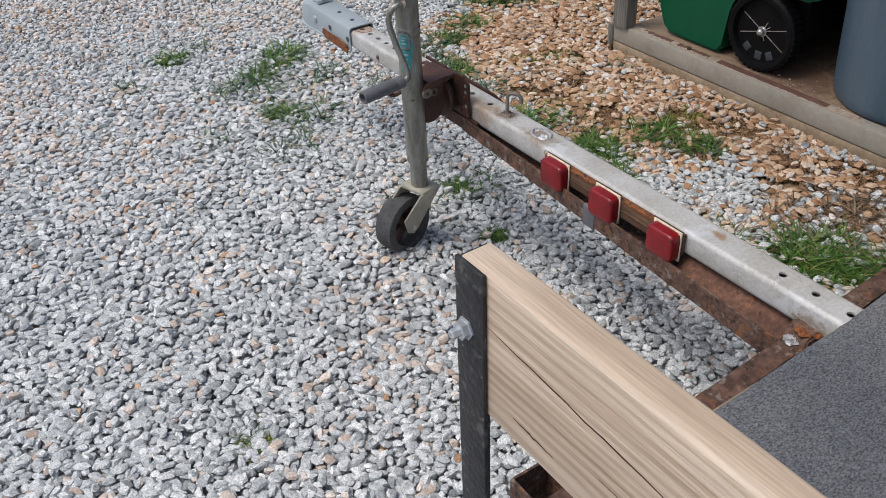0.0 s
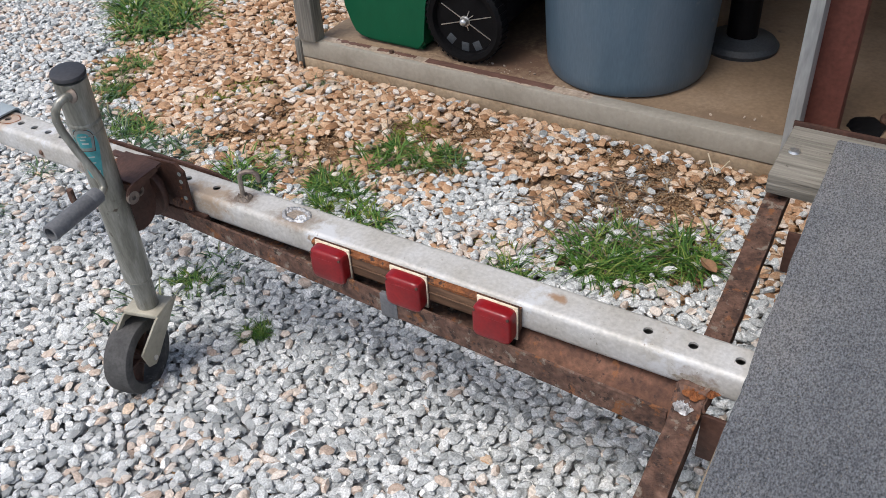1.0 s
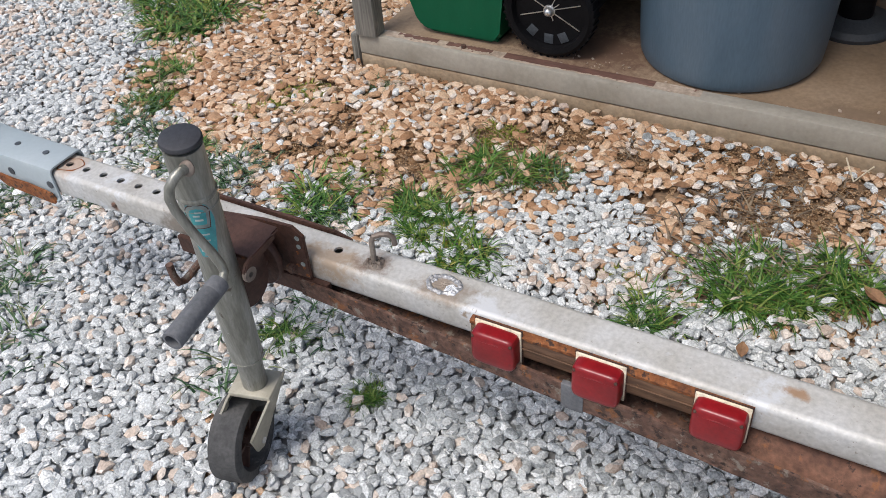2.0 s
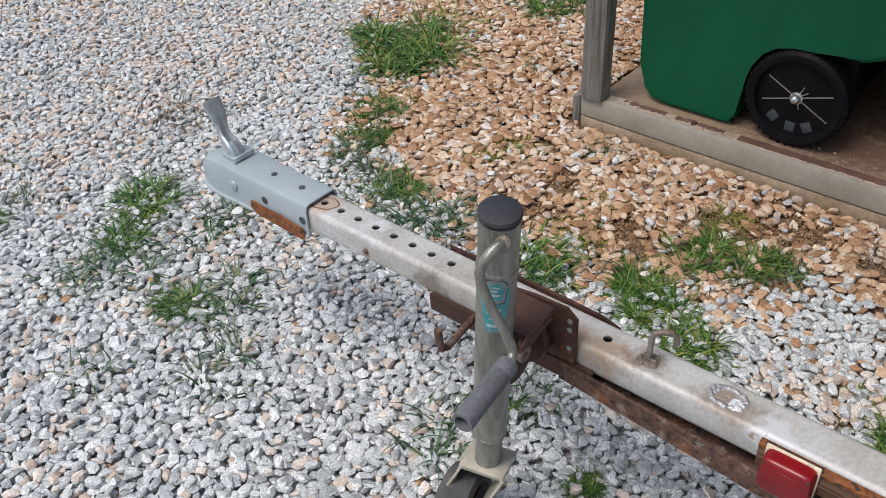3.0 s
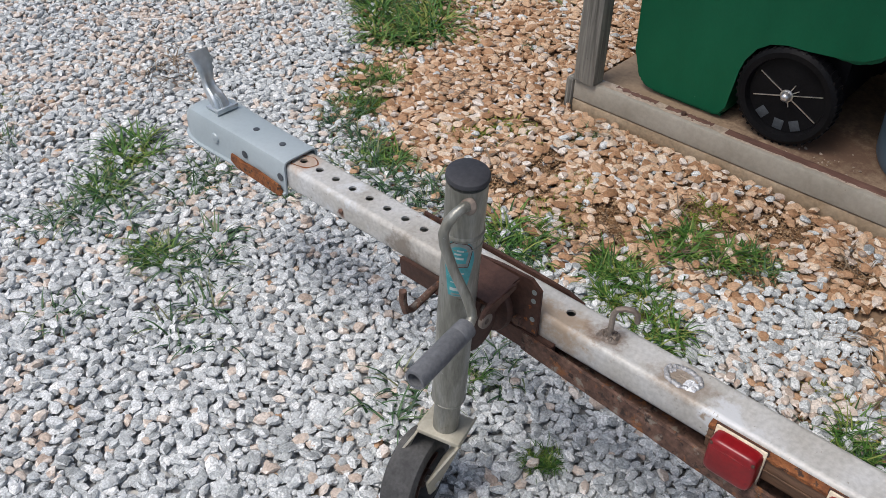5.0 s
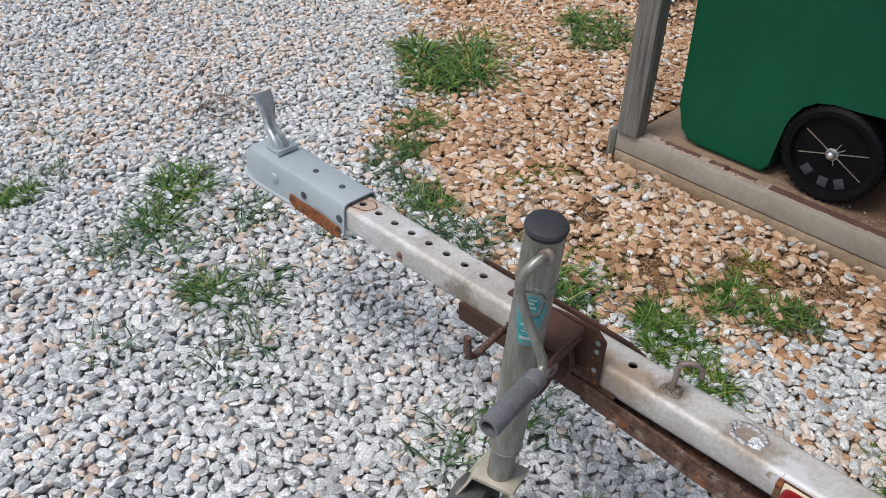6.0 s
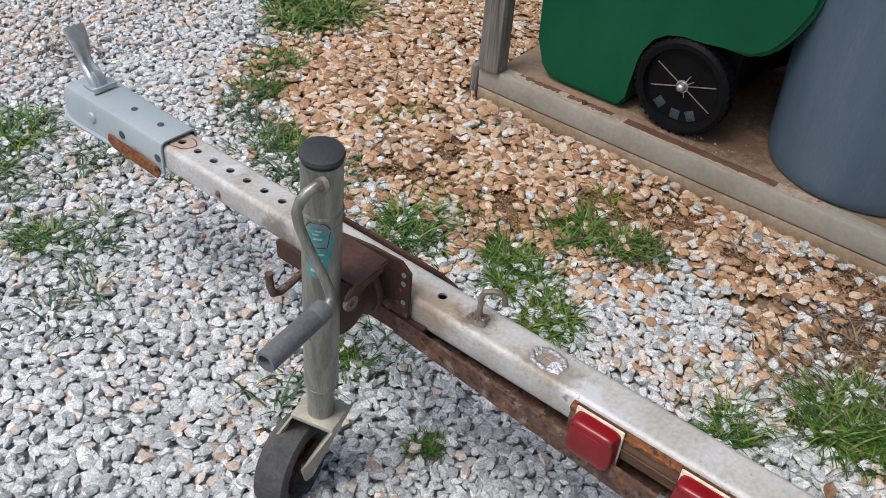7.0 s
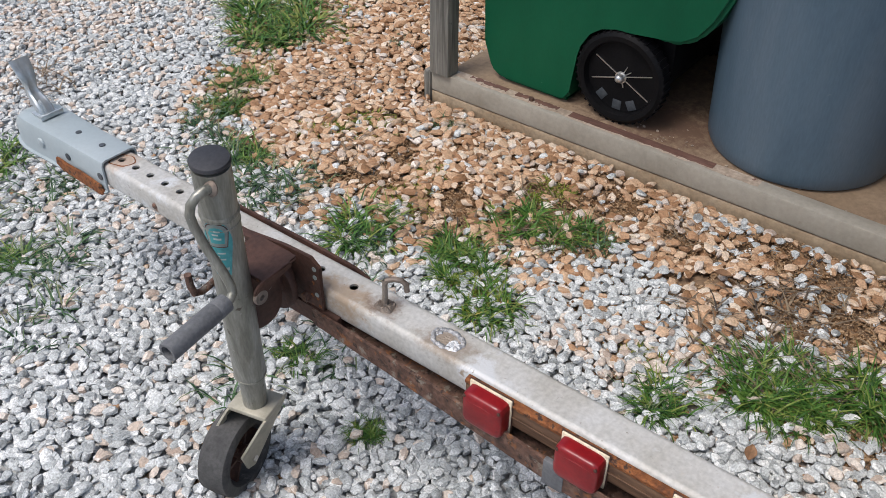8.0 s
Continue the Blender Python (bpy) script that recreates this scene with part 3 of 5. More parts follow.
def mound(centre, radius, height, seed, hollow=0.0):
    """One lumpy patch of weld metal, uneven at its rim."""
    rows = 9
    bm = lathe(bmesh.new(), [(radius * (1 - k / rows) + 0.0003, 0.0) for k in range(rows + 1)], pose(0, 0, 0), 56)
    for v in bm.verts:
        x, y = v.co.x, v.co.y
        d = math.hypot(x, y) / radius
        wide = 1 + 0.35 * noise.noise(Vector((1.5 * x / radius, 1.5 * y / radius, seed)))
        lump = abs(noise.noise(Vector((230 * x, 230 * y, seed + 3)))) + 0.5 * abs(noise.noise(Vector((500 * x, 500 * y, seed))))
        rise = height * (0.35 + 1.3 * lump) * math.sqrt(max(0.0, 1 - d * d)) * (1 - hollow * max(0.0, 1 - 2 * d))
        v.co = Vector((centre[0] + x * wide, centre[1] + y * wide, centre[2] - 0.0008 + rise))
    return bm


def crater(centre, rx, ry, seed):
    """A lumpy oval ring of weld metal round a shallow plate."""
    bm = bmesh.new()
    n, rings = 72, []
    for k in range(n):
        a = 2 * math.pi * k / n
        wide = 1 + 0.12 * noise.noise(Vector((1.6 * math.cos(a), 1.6 * math.sin(a), seed)))
        fat = 0.0042 * (1 + 0.5 * noise.noise(Vector((5 * math.cos(a), 5 * math.sin(a), seed + 4))))
        high = fat * (0.9 + 0.5 * noise.noise(Vector((9 * math.cos(a), 9 * math.sin(a), seed + 8))))
        ring = []
        for j in range(9):
            q = math.pi * j / 8
            d = fat * math.cos(q) * (1 + 0.25 * noise.noise(Vector((k * 0.9, j, seed))))
            ring.append(bm.verts.new((centre[0] + (rx * wide + d) * math.cos(a), centre[1] + (ry * wide + d) * math.sin(a), centre[2] - 0.0006 + high * math.sin(q))))
        rings.append(ring)
    for k in range(n):
        for j in range(8):
            bm.faces.new((rings[k][j], rings[(k + 1) % n][j], rings[(k + 1) % n][j + 1], rings[k][j + 1]))
    return bm


def mound_side(centre, radius, height, seed):
    """The same lumpy patch on an upright face turned to -x."""
    bm = mound((0, 0, 0), radius, height, seed)
    bmesh.ops.transform(bm, matrix=axis_pose(centre, (-1, 0, 0)), verts=bm.verts)
    return bm


part("weld_ring", crater((-0.002, -0.183, BT), 0.0165, 0.0235, 3), WELD, beam, "bright lumpy ring of weld")
part("weld_plate", mound((-0.002, -0.183, BT), 0.0165, 0.0016, 6), ZINC, beam)
part("weld_bead", mound((-0.009, -0.198, BT + 0.001), 0.0105, 0.005, 11), SPLASH, beam, "white splash of weld")
part("weld_bead", mound((0.003, -0.163, BT + 0.001), 0.007, 0.004, 17), WELD, beam)
for rr, ry in ((0.018, 0.575),):
    bm = lathe(bmesh.new(), [(rr - 0.0011, 0.0), (rr + 0.0011, 0.0), (rr + 0.001, 0.0005), (rr - 0.001, 0.0005)], pose(0, ry, BT), 36, True)
    for v in bm.verts:
        q = noise.noise_vector(v.co * 50)
        v.co.x = max(-0.0235, min(0.0235, v.co.x + 0.009 * q.x))
        v.co.y += 0.009 * q.y
    part("rust_ring", bm, RUST_ORANGE, beam, "thin orange rust ring round a hole")
rim = []
for k in range(40):
    a = 2 * math.pi * k / 40
    q = 0.9 + 0.5 * noise.noise(Vector((2 * math.cos(a), 2 * math.sin(a), 6)))
    rim.append((-0.893 + 0.032 * q * math.cos(a), 0.371 + 0.013 * q * math.sin(a)))
part("stain", slab_of(bmesh.new(), rim, 0, -BW - 0.0004, -BW - 0.0001), STAIN, beam, "grey-brown scorched patch")
bm = lathe(bmesh.new(), [(0.001, 0.0), (0.0052, 0.0), (0.005, 0.0022), (0.003, 0.0035), (0.001, 0.0036)], axis_pose((-BW, 0.45, 0.378), (-1, 0, 0)), 14)
part("rivet", bm, RUST, beam, "rusty rivet head")
part("weld_foot", mound((-0.004, -0.067, BT), 0.016, 0.009, 8), WORN, beam, "brown lumpy weld")
bm = sweep(bmesh.new(), [(-0.004, -0.067, BT), (-0.004, -0.068, 0.452), (-0.003, -0.072, 0.460), (0.002, -0.08, 0.463), (0.008, -0.09, 0.462), (0.011, -0.096, 0.456), (0.012, -0.097, 0.442)], 0.0043, 10)
part("chain_hook", bm, WORN, beam, "bent steel bar welded upright")

# coupler
def coupler():
    bm = bmesh.new()
    stations = [(0.588, 0.0385, 0.416), (0.70, 0.0385, 0.417), (0.78, 0.041, 0.419), (0.83, 0.0425, 0.42), (0.855, 0.041, 0.419), (0.875, 0.037, 0.414), (0.892, 0.03, 0.403), (0.903, 0.02, 0.388), (0.907, 0.014, 0.372)]
    rings = []
    for y, w, top in stations:
        c = min(0.55 * w, 0.010 + 0.02 * max(0.0, (y - 0.83) / 0.077))
        prof = [(-w - 0.006, 0.352), (-w, 0.353), (-w, top - c), (-w + 0.3 * c, top - 0.3 * c), (-w + c, top), (w - c, top), (w - 0.3 * c, top - 0.3 * c), (w, top - c), (w, 0.353), (w + 0.006, 0.352)]
        rings.append([bm.verts.new((x, y, z)) for x, z in prof])
    for a, b in zip(rings, rings[1:]):
        for k in range(len(a) - 1):
            bm.faces.new((a[k], a[k + 1], b[k + 1], b[k]))
    bm.faces.new(rings[-1])
    bmesh.ops.recalc_face_normals(bm, faces=bm.faces)
    bmesh.ops.solidify(bm, geom=bm.faces[:], thickness=0.0035)
    body = part("coupler", bm, COUP, trailer, "grey-blue painted ball coupler with zinc latch lever")
    for y in (0.636, 0.71):
        bm = lathe(bmesh.new(), [(0.001, 0.0), (0.006, 0.0), (0.006, 0.0012), (0.001, 0.0012)], pose(0, y, 0.4168), 16)
        part("bolt_hole", bm, DKGREY, body)
    for y, z in ((0.60, 0.382), (0.70, 0.385)):
        bm = lathe(bmesh.new(), [(0.001, 0.0), (0.0075, 0.0), (0.0075, 0.0012), (0.001, 0.0012)], axis_pose((-0.039, y, z), (-1, 0, 0)), 16)
        part("bolt_hole", bm, DKGREY, body)
    bm = lathe(bmesh.new(), [(0.001, 0.0), (0.011, 0.0), (0.009, 0.003), (0.001, 0.005)], axis_pose((-0.0412, 0.785, 0.385), (-1, 0, 0)), 18)
    part("rivet", bm, COUP, body)
    bm = slab_of(bmesh.new(), [(0.592, 0.35), (0.6, 0.343), (0.72, 0.349), (0.738, 0.36), (0.735, 0.374), (0.7, 0.368), (0.66, 0.372), (0.6, 0.366)], 0, -0.047, -0.0405, 0.0015)
    part("rusty_lug", bm, RUST_ORANGE, body, "orange rusted lower lug")
    bm = box(bmesh.new(), -0.02, 0.02, 0.795, 0.835, 0.4215, 0.4255, 0.001)
    box(bm, -0.024, 0.024, 0.792, 0.797, 0.4215, 0.431, 0.001)
    part("latch_plate", bm, BRIGHT, body)
    pts = [(0.806, 0.424, 0.013), (0.811, 0.436, 0.013), (0.821, 0.447, 0.012), (0.836, 0.457, 0.01), (0.841, 0.468, 0.009), (0.842, 0.482, 0.011), (0.846, 0.494, 0.014), (0.853, 0.508, 0.0165), (0.863, 0.524, 0.018)]
    bm = bmesh.new()
    rows = []
    for k, (y, z, w) in enumerate(pts):
        deep = (0.013, 0.014, 0.014, 0.011, 0.009, 0.008, 0.006, 0.004, 0.002)[k]
        rows.append([bm.verts.new((sx * w, y + dy * deep, z - 0.4 * dy * deep)) for sx, dy in ((-1.0, 1), (-1, 0.15), (-0.8, 0.0), (-0.35, 0.12), (0.35, 0.12), (0.8, 0.0), (1, 0.15), (1.0, 1))])
    for a, b in zip(rows, rows[1:]):
        for k in range(7):
            bm.faces.new((a[k], a[k + 1], b[k + 1], b[k]))
    bmesh.ops.recalc_face_normals(bm, faces=bm.faces)
    bmesh.ops.solidify(bm, geom=bm.faces[:], thickness=0.002)
    bmesh.ops.bevel(bm, geom=[e for e in bm.edges if e.is_manifold and e.calc_face_angle() > 0.9], offset=0.0006, segments=2, affect="EDGES")
    part("latch_tongue", slab_of(bmesh.new(), [(0.798, 0.425), (0.806, 0.444), (0.818, 0.452), (0.828, 0.447), (0.83, 0.425)], 0, -0.006, 0.006, 0.0015), BRIGHT, body)
    part("latch_lever", bm, BRIGHT, body, "bright zinc latch lever standing up")


coupler()

# rusty frame
def frame_parts():
    bm = bmesh.new()
    inner, outer = [(-0.015, 0.006), (0.015, 0.006), (0.015, 0.034), (-0.015, 0.034)], [(-0.019, 0.002), (0.019, 0.002), (0.019, 0.038), (-0.019, 0.038)]
    loops = [[bm.verts.new((x, -0.892 + 0.042 * x + y, 0.311 + z)) for y, z in prof] for x, prof in ((-0.62, inner), (-0.62, outer), (0.72, outer), (0.72, inner))]
    for i, lo in enumerate(loops):
        hi = loops[(i + 1) % 4]
        for k in range(4):
            bm.faces.new((lo[k], lo[(k + 1) % 4], hi[(k + 1) % 4], hi[k]))
    bmesh.ops.subdivide_edges(bm, edges=[e for e in bm.edges if e.calc_length() > 1], cuts=60)
    for v in bm.verts:
        v.co += 0.0015 * noise.noise_vector(v.co * 45)
    part("crossmember", bm, RUST, trailer, "rusty square tube crossmember")
    bm = bmesh.new()
    ends = ((-0.872, -0.077, 0.3, 0.345), (0.05, -0.046, 0.335, 0.367))
    for lip in (True, False):
        vs = []
        for y, x, lo, hi in ends:
            box_of = ((x, lo), (x + 0.005, lo), (x + 0.005, hi), (x, hi)) if lip else ((x + 0.005, lo), (x + 0.125, lo), (x + 0.125, lo + 0.005), (x + 0.005, lo + 0.005))
            vs.append([bm.verts.new((px, y, pz)) for px, pz in box_of])
        for k in range(4):
            j = (k + 1) % 4
            bm.faces.new((vs[0][k], vs[0][j], vs[1][j], vs[1][k]))
        bm.faces.new(vs[0])
        bm.faces.new(vs[1][::-1])
    bmesh.ops.subdivide_edges(bm, edges=[e for e in bm.edges if e.calc_length() > 0.5], cuts=40)
    for v in bm.verts:
        v.co += 0.0011 * noise.noise_vector(v.co * 40)
    web = bmesh.new()
    rows = []
    for k in range(13):
        t = k / 12
        y = -0.872 + 0.25 * t
        x, z = -0.064 + 0.008 * t, 0.309 + 0.008 * t
        rows.append([web.verts.new((px, y, pz)) for px, pz in ((x, z), (-0.012, 0.3555), (-0.008, 0.3525), (x + 0.004, z - 0.003))])
    for p, q in zip(rows, rows[1:]):
        for k in range(4):
            web.faces.new((p[k], p[(k + 1) % 4], q[(k + 1) % 4], q[k]))
    web.faces.new(rows[0])
    web.faces.new(rows[-1][::-1])
    part("web_plate", web, RUST_WARM, trailer, "reddish brown inner plate under the tongue")
    part("angle_rail", bm, RUST, trailer, "rusty angle iron under the tongue")
    bm = slab_of(bmesh.new(), [(-0.066, 0.345), (-0.018, 0.345), (-0.018, 0.366), (-0.03, 0.372), (-0.042, 0.37), (-0.058, 0.358)], 1, -0.918, -0.872, 0.003)
    bmesh.ops.subdivide_edges(bm, edges=bm.edges[:], cuts=3, use_grid_fill=True)
    for v in bm.verts:
        v.co += 0.004 * noise.noise_vector(v.co * 60) + 0.003 * noise.noise_vector(v.co * 130)
    part("weld_bracket", bm, RUST, trailer, "rusty welded bracket")
    part("weld_bead", mound((-0.062, -0.889, 0.352), 0.014, 0.006, 14), WELD, trailer, "pale weld beads")
    part("rust_scale", mound((-0.032, -0.914, 0.366), 0.013, 0.006, 21), RUST_ORANGE, trailer, "orange rust scale")
    part("rust_scale", mound((-0.046, -0.897, 0.366), 0.013, 0.005, 15), RUST_ORANGE, trailer, "orange rust scale")
    for x in (-0.06, 0.405):
        bm = box(bmesh.new(), x, x + 0.006, -2.3, -0.915, 0.26, 0.345, 0.001)
        box(bm, x + 0.006, x + 0.05, -2.3, -0.915, 0.26, 0.266, 0.001)
        part("frame_rail", bm, RUST_DARK, trailer)
    bm = box(bmesh.new(), -0.0632, -0.0545, -0.422, -0.39, 0.3125, 0.3595, 0.001)
    part("tape_band", bm, GRIP, trailer, "dark grey tape band round the rail")
    # mounting plate for the jack
    bm = slab_of(bmesh.new(), [(-0.002, 0.335), (0.30, 0.335), (0.302, 0.366), (-0.002, 0.37)], 0, -0.0435, -0.0335, 0.0012)
    part("plate_bar", bm, RUST_DARK, trailer, "brown flat bar along the tongue")
    out = [(0.027, 0.371), (0.195, 0.371), (0.195, 0.452), (0.1, 0.466), (0.045, 0.47), (0.027, 0.456)]
    bm = slab_of(bmesh.new(), out, 0, -0.0428, -0.0368, 0.0012)
    plate = part("jack_plate", bm, RUST_DARK, trailer, "dark brown steel plate bolted to the tongue")
    for y in (0.06, 0.165):
        bm = sweep(bmesh.new(), [(-0.05, y, 0.386), (-0.033, y, 0.386)], 0.008, 12)
        part("plate_bolt", bm, RUST, plate)
    for y, z in ((0.038, 0.45), (0.038, 0.434), (0.037, 0.4)):
        bm = lathe(bmesh.new(), [(0.001, 0.0), (0.0042, 0.0), (0.0042, 0.0008), (0.001, 0.0008)], axis_pose((-0.043, y, z), (-1, 0, 0)), 12)
        part("bolt_hole", bm, STICK_GREY, plate)
    bm = slab_of(bmesh.new(), [(0.0, 0.35), (0.32, 0.35), (0.32, 0.4085), (0.1, 0.4095), (0.03, 0.408), (0.0, 0.4)], 0, 0.0335, 0.039, 0.0012)
    part("clamp_plate", bm, RUST_DARK, trailer, "brown steel plate on the far side of the tongue")
    for y, z in ((0.043, 0.42), (0.053, 0.408), (0.036, 0.392), (0.048, 0.394), (0.033, 0.379)):
        part("rust_scale", mound_side((-0.0428, y, z), 0.0045, 0.0014, y * 900 + z * 70), RUST_ORANGE, plate)
    bm = box(bmesh.new(), -0.0575, -0.043, 0.085, 0.195, 0.455, 0.46, 0.001)
    part("flange", bm, RUST_DARK, plate)


frame_parts()


# marker lights on a wooden strip
bm = box(bmesh.new(), -0.0425, -0.0328, -0.63, -0.246, 0.36, 0.4, 0.002)
strip = part("wood_strip", bm, STRIP, trailer, "dark brown wooden strip behind the lamps")
bm = bmesh.new()
rows = []
for k in range(61):
    y = -0.63 + 0.384 * k / 60
    w = 0.0016 * noise.noise(Vector((y * 40, 2, 0))) + 0.001 * noise.noise(Vector((y * 140, 5, 0)))
    rows.append([bm.verts.new((x, y, z)) for x, z in ((-0.0437, 0.395 + w), (-0.044, 0.4 + w), (-0.0415, 0.4025 + w), (-0.033, 0.4025))])
for p, q in zip(rows, rows[1:]):
    for k in range(3):
        bm.faces.new((p[k], p[k + 1], q[k + 1], q[k]))
part("rusty_edge", bm, RUST_ORANGE, strip, "rust-stained tan upper edge")
bm = box(bmesh.new(), -0.0447, -0.0427, -0.63, -0.246, 0.3765, 0.3795, 0.0008)
part("groove_lip", bm, STRIP, strip)


def marker_light(y):
    bm = box(bmesh.new(), -0.0466, -0.043, y - 0.069, y, 0.346, 0.4095, 0.0015, 2)
    base = part("marker_light", bm, CREAM, trailer, "red marker lamp on a cream base")
    # pillow-shaped lens: rounded outline, swelling towards the middle
    bm = bmesh.new()
    cy, cz, n, rings = y - 0.0345, 0.3772, 48, []
    for grow, x in ((1.0, -0.046), (1.0, -0.0595), (0.988, -0.063), (0.955, -0.0657), (0.9, -0.0673), (0.78, -0.0683), (0.5, -0.0691), (0.2, -0.0693)):
        ring = []
        for k in range(n):
            a = 2 * math.pi * k / n
            c, s = math.cos(a), math.sin(a)
            d = (abs(c) ** 7 + abs(s) ** 7) ** (-1 / 7)
            ring.append(bm.verts.new((x, cy + 0.0328 * grow * d * c, cz + 0.0295 * grow * d * s)))
        rings.append(ring)
    for a, b in zip(rings, rings[1:]):
        for k in range(n):
            bm.faces.new((a[k], a[(k + 1) % n], b[(k + 1) % n], b[k]))
    bm.faces.new(rings[-1])
    bm.faces.new(rings[0][::-1])
    lens = part("lens", bm, LENS, base, "glossy red lens with a moulded ridge")
    bm = sweep(bmesh.new(), [(-0.0673 - 0.001 * math.sin(math.pi * k / 10), cy + 0.026 - 0.0052 * k, 0.3935 + 0.0015 * math.sin(math.pi * k / 10)) for k in range(11)], 0.0011, 8)
    part("ridge", bm, LENS, lens)
    for dy in (0.0, -0.056):
        bm = lathe(bmesh.new(), [(0.0005, 0.0), (0.0026, 0.0), (0.0022, 0.0016), (0.0005, 0.002)], axis_pose((-0.0667, y - 0.0065 + dy, 0.3995), (-1, 0, 0.4)), 12)
        part("lens_screw", bm, RUST_DARK, lens, "small dark screw")
    bm = box(bmesh.new(), -0.043, -0.0424, y - 0.0705, y + 0.0015, 0.343, 0.4115, 0.0002)
    part("gasket", bm, RUST_DARK, base)


for y in (-0.256, -0.403, -0.56):
    marker_light(y)

# deck, carpet, plank and rail
bm = box(bmesh.new(), -0.60, 0.60, -2.3, -0.958, 0.4075, 0.419, 0.002)
part("deck_panel", bm, PLY, trailer, "plywood deck")


def carpet():
    bm = bmesh.new()
    n, z0, z1 = 64, 0.4195, 0.427
    top, low = [], []
    for k in range(n + 1):
        x = -0.605 + 1.21 * k / n
        y = -0.963 + 0.024 * (x + 0.3) / 0.9 + 0.003 * noise.noise(Vector((x * 9, 0, 0))) + 0.0015 * noise.noise(Vector((x * 60, 3, 0)))
        top.append([bm.verts.new((x, y, z1 - 0.003)), bm.verts.new((x, y - 0.004, z1)), bm.verts.new((x, -2.3, z1))])
        low.append(bm.verts.new((x, y, z0)))
    for k in range(n):
        a, b = top[k], top[k + 1]
        bm.faces.new((a[1], a[2], b[2], b[1]))
        bm.faces.new((a[0], a[1], b[1], b[0]))
        bm.faces.new((low[k], a[0], b[0], low[k + 1]))
    part("carpet", bm, CARPET, trailer, "grey-blue ribbed outdoor carpet")


carpet()
bm = box(bmesh.new(), 0.476, 0.662, -2.3, -0.853, 0.366, 0.4065, 0.003)
plank = part("deck_plank", bm, WEATHERED, trailer, "weathered grey wooden deck plank")
bm = lathe(bmesh.new(), [(0.001, 0.0), (0.011, 0.0), (0.009, 0.004), (0.003, 0.0055)], pose(0.565, -0.876, 0.4065), 18)
part("carriage_bolt", bm, CHROME, plank, "bright carriage bolt head")
bm = lathe(bmesh.new(), [(0.001, 0.0), (0.008, 0.0), (0.0075, 0.0018), (0.002, 0.0022)], pose(0.585, -1.035, 0.427), 16)
part("screw", bm, CHROME, plank, "bright flat screw head")
bm = box(bmesh.new(), 0.668, 0.674, -2.3, -0.85, 0.33, 0.411, 0.001)
box(bm, 0.674, 0.71, -2.3, -0.85, 0.33, 0.336, 0.001)
part("side_rail", bm, RUST_DARK, trailer, "dark rusty side rail")
bm = box(bmesh.new(), -0.66, -0.655, -2.3, -0.92, 0.29, 0.349, 0.001)
part("side_rail", bm, RUST, trailer)
bm = bmesh.new()
for x0, x1, y0, y1 in ((-0.61, -0.605, -0.93, -0.85), (-0.545, -0.54, -0.93, -0.85), (-0.605, -0.545, -0.855, -0.85), (-0.605, -0.545, -0.93, -0.925)):
    box(bm, x0, x1, y0, y1, 0.25, 0.362, 0.001)
bmesh.ops.remove_doubles(bm, verts=bm.verts, dist=0.0015)
part("stake_pocket", bm, RUST, trailer, "rusty open stake pocket")

# side board on its black stake
bm = box(bmesh.new(), -0.726, -0.688, -2.3, -0.914, 0.647, 0.831, 0.0045, 3)
part("side_board", bm, PINE, trailer, "new pine plank as side board")
board = bpy.data.objects["side_board"]
for y0, z0, y1, z1 in ((-0.955, 0.77, -1.24, 0.748), (-1.12, 0.705, -1.5, 0.69), (-1.0, 0.68, -1.06, 0.677)):
    bm = bmesh.new()
    rows = []
    for k in range(13):
        t = k / 12
        c, w = Vector((-0.7264, y0 + (y1 - y0) * t, z0 + (z1 - z0) * t + 0.002 * noise.noise(Vector((t * 9, y0, 0))))), 0.0011 * math.sin(math.pi * (0.08 + 0.84 * t))
        rows.append([bm.verts.new(c + Vector((0, 0, -w))), bm.verts.new(c + Vector((-0.0003, 0, 0))), bm.verts.new(c + Vector((0, 0, w)))])
    for a, b in zip(rows, rows[1:]):
        for k in range(2):
            bm.faces.new((a[k], a[k + 1], b[k + 1], b[k]))
    part("crack", bm, RUST_DARK, board)
bm = box(bmesh.new(), -0.7315, -0.7265, -0.958, -0.913, 0.30, 0.832, 0.001)
box(bm, -0.7265, -0.69, -0.9135, -0.909, 0.30, 0.826, 0.001)
stake = part("stake", bm, BLACKIRON, trailer, "black angle iron stake")
bm = lathe(bmesh.new(), [(0.013, 0.0), (0.013, 0.002), (0.0105, 0.002), (0.0105, 0.009), (0.0055, 0.009), (0.0055, 0.018), (0.004, 0.019)], axis_pose((-0.7315, -0.93, 0.752), (-1, 0, 0)), 6)
part("bolt", bm, BRIGHT, stake, "bright zinc nut and bolt")


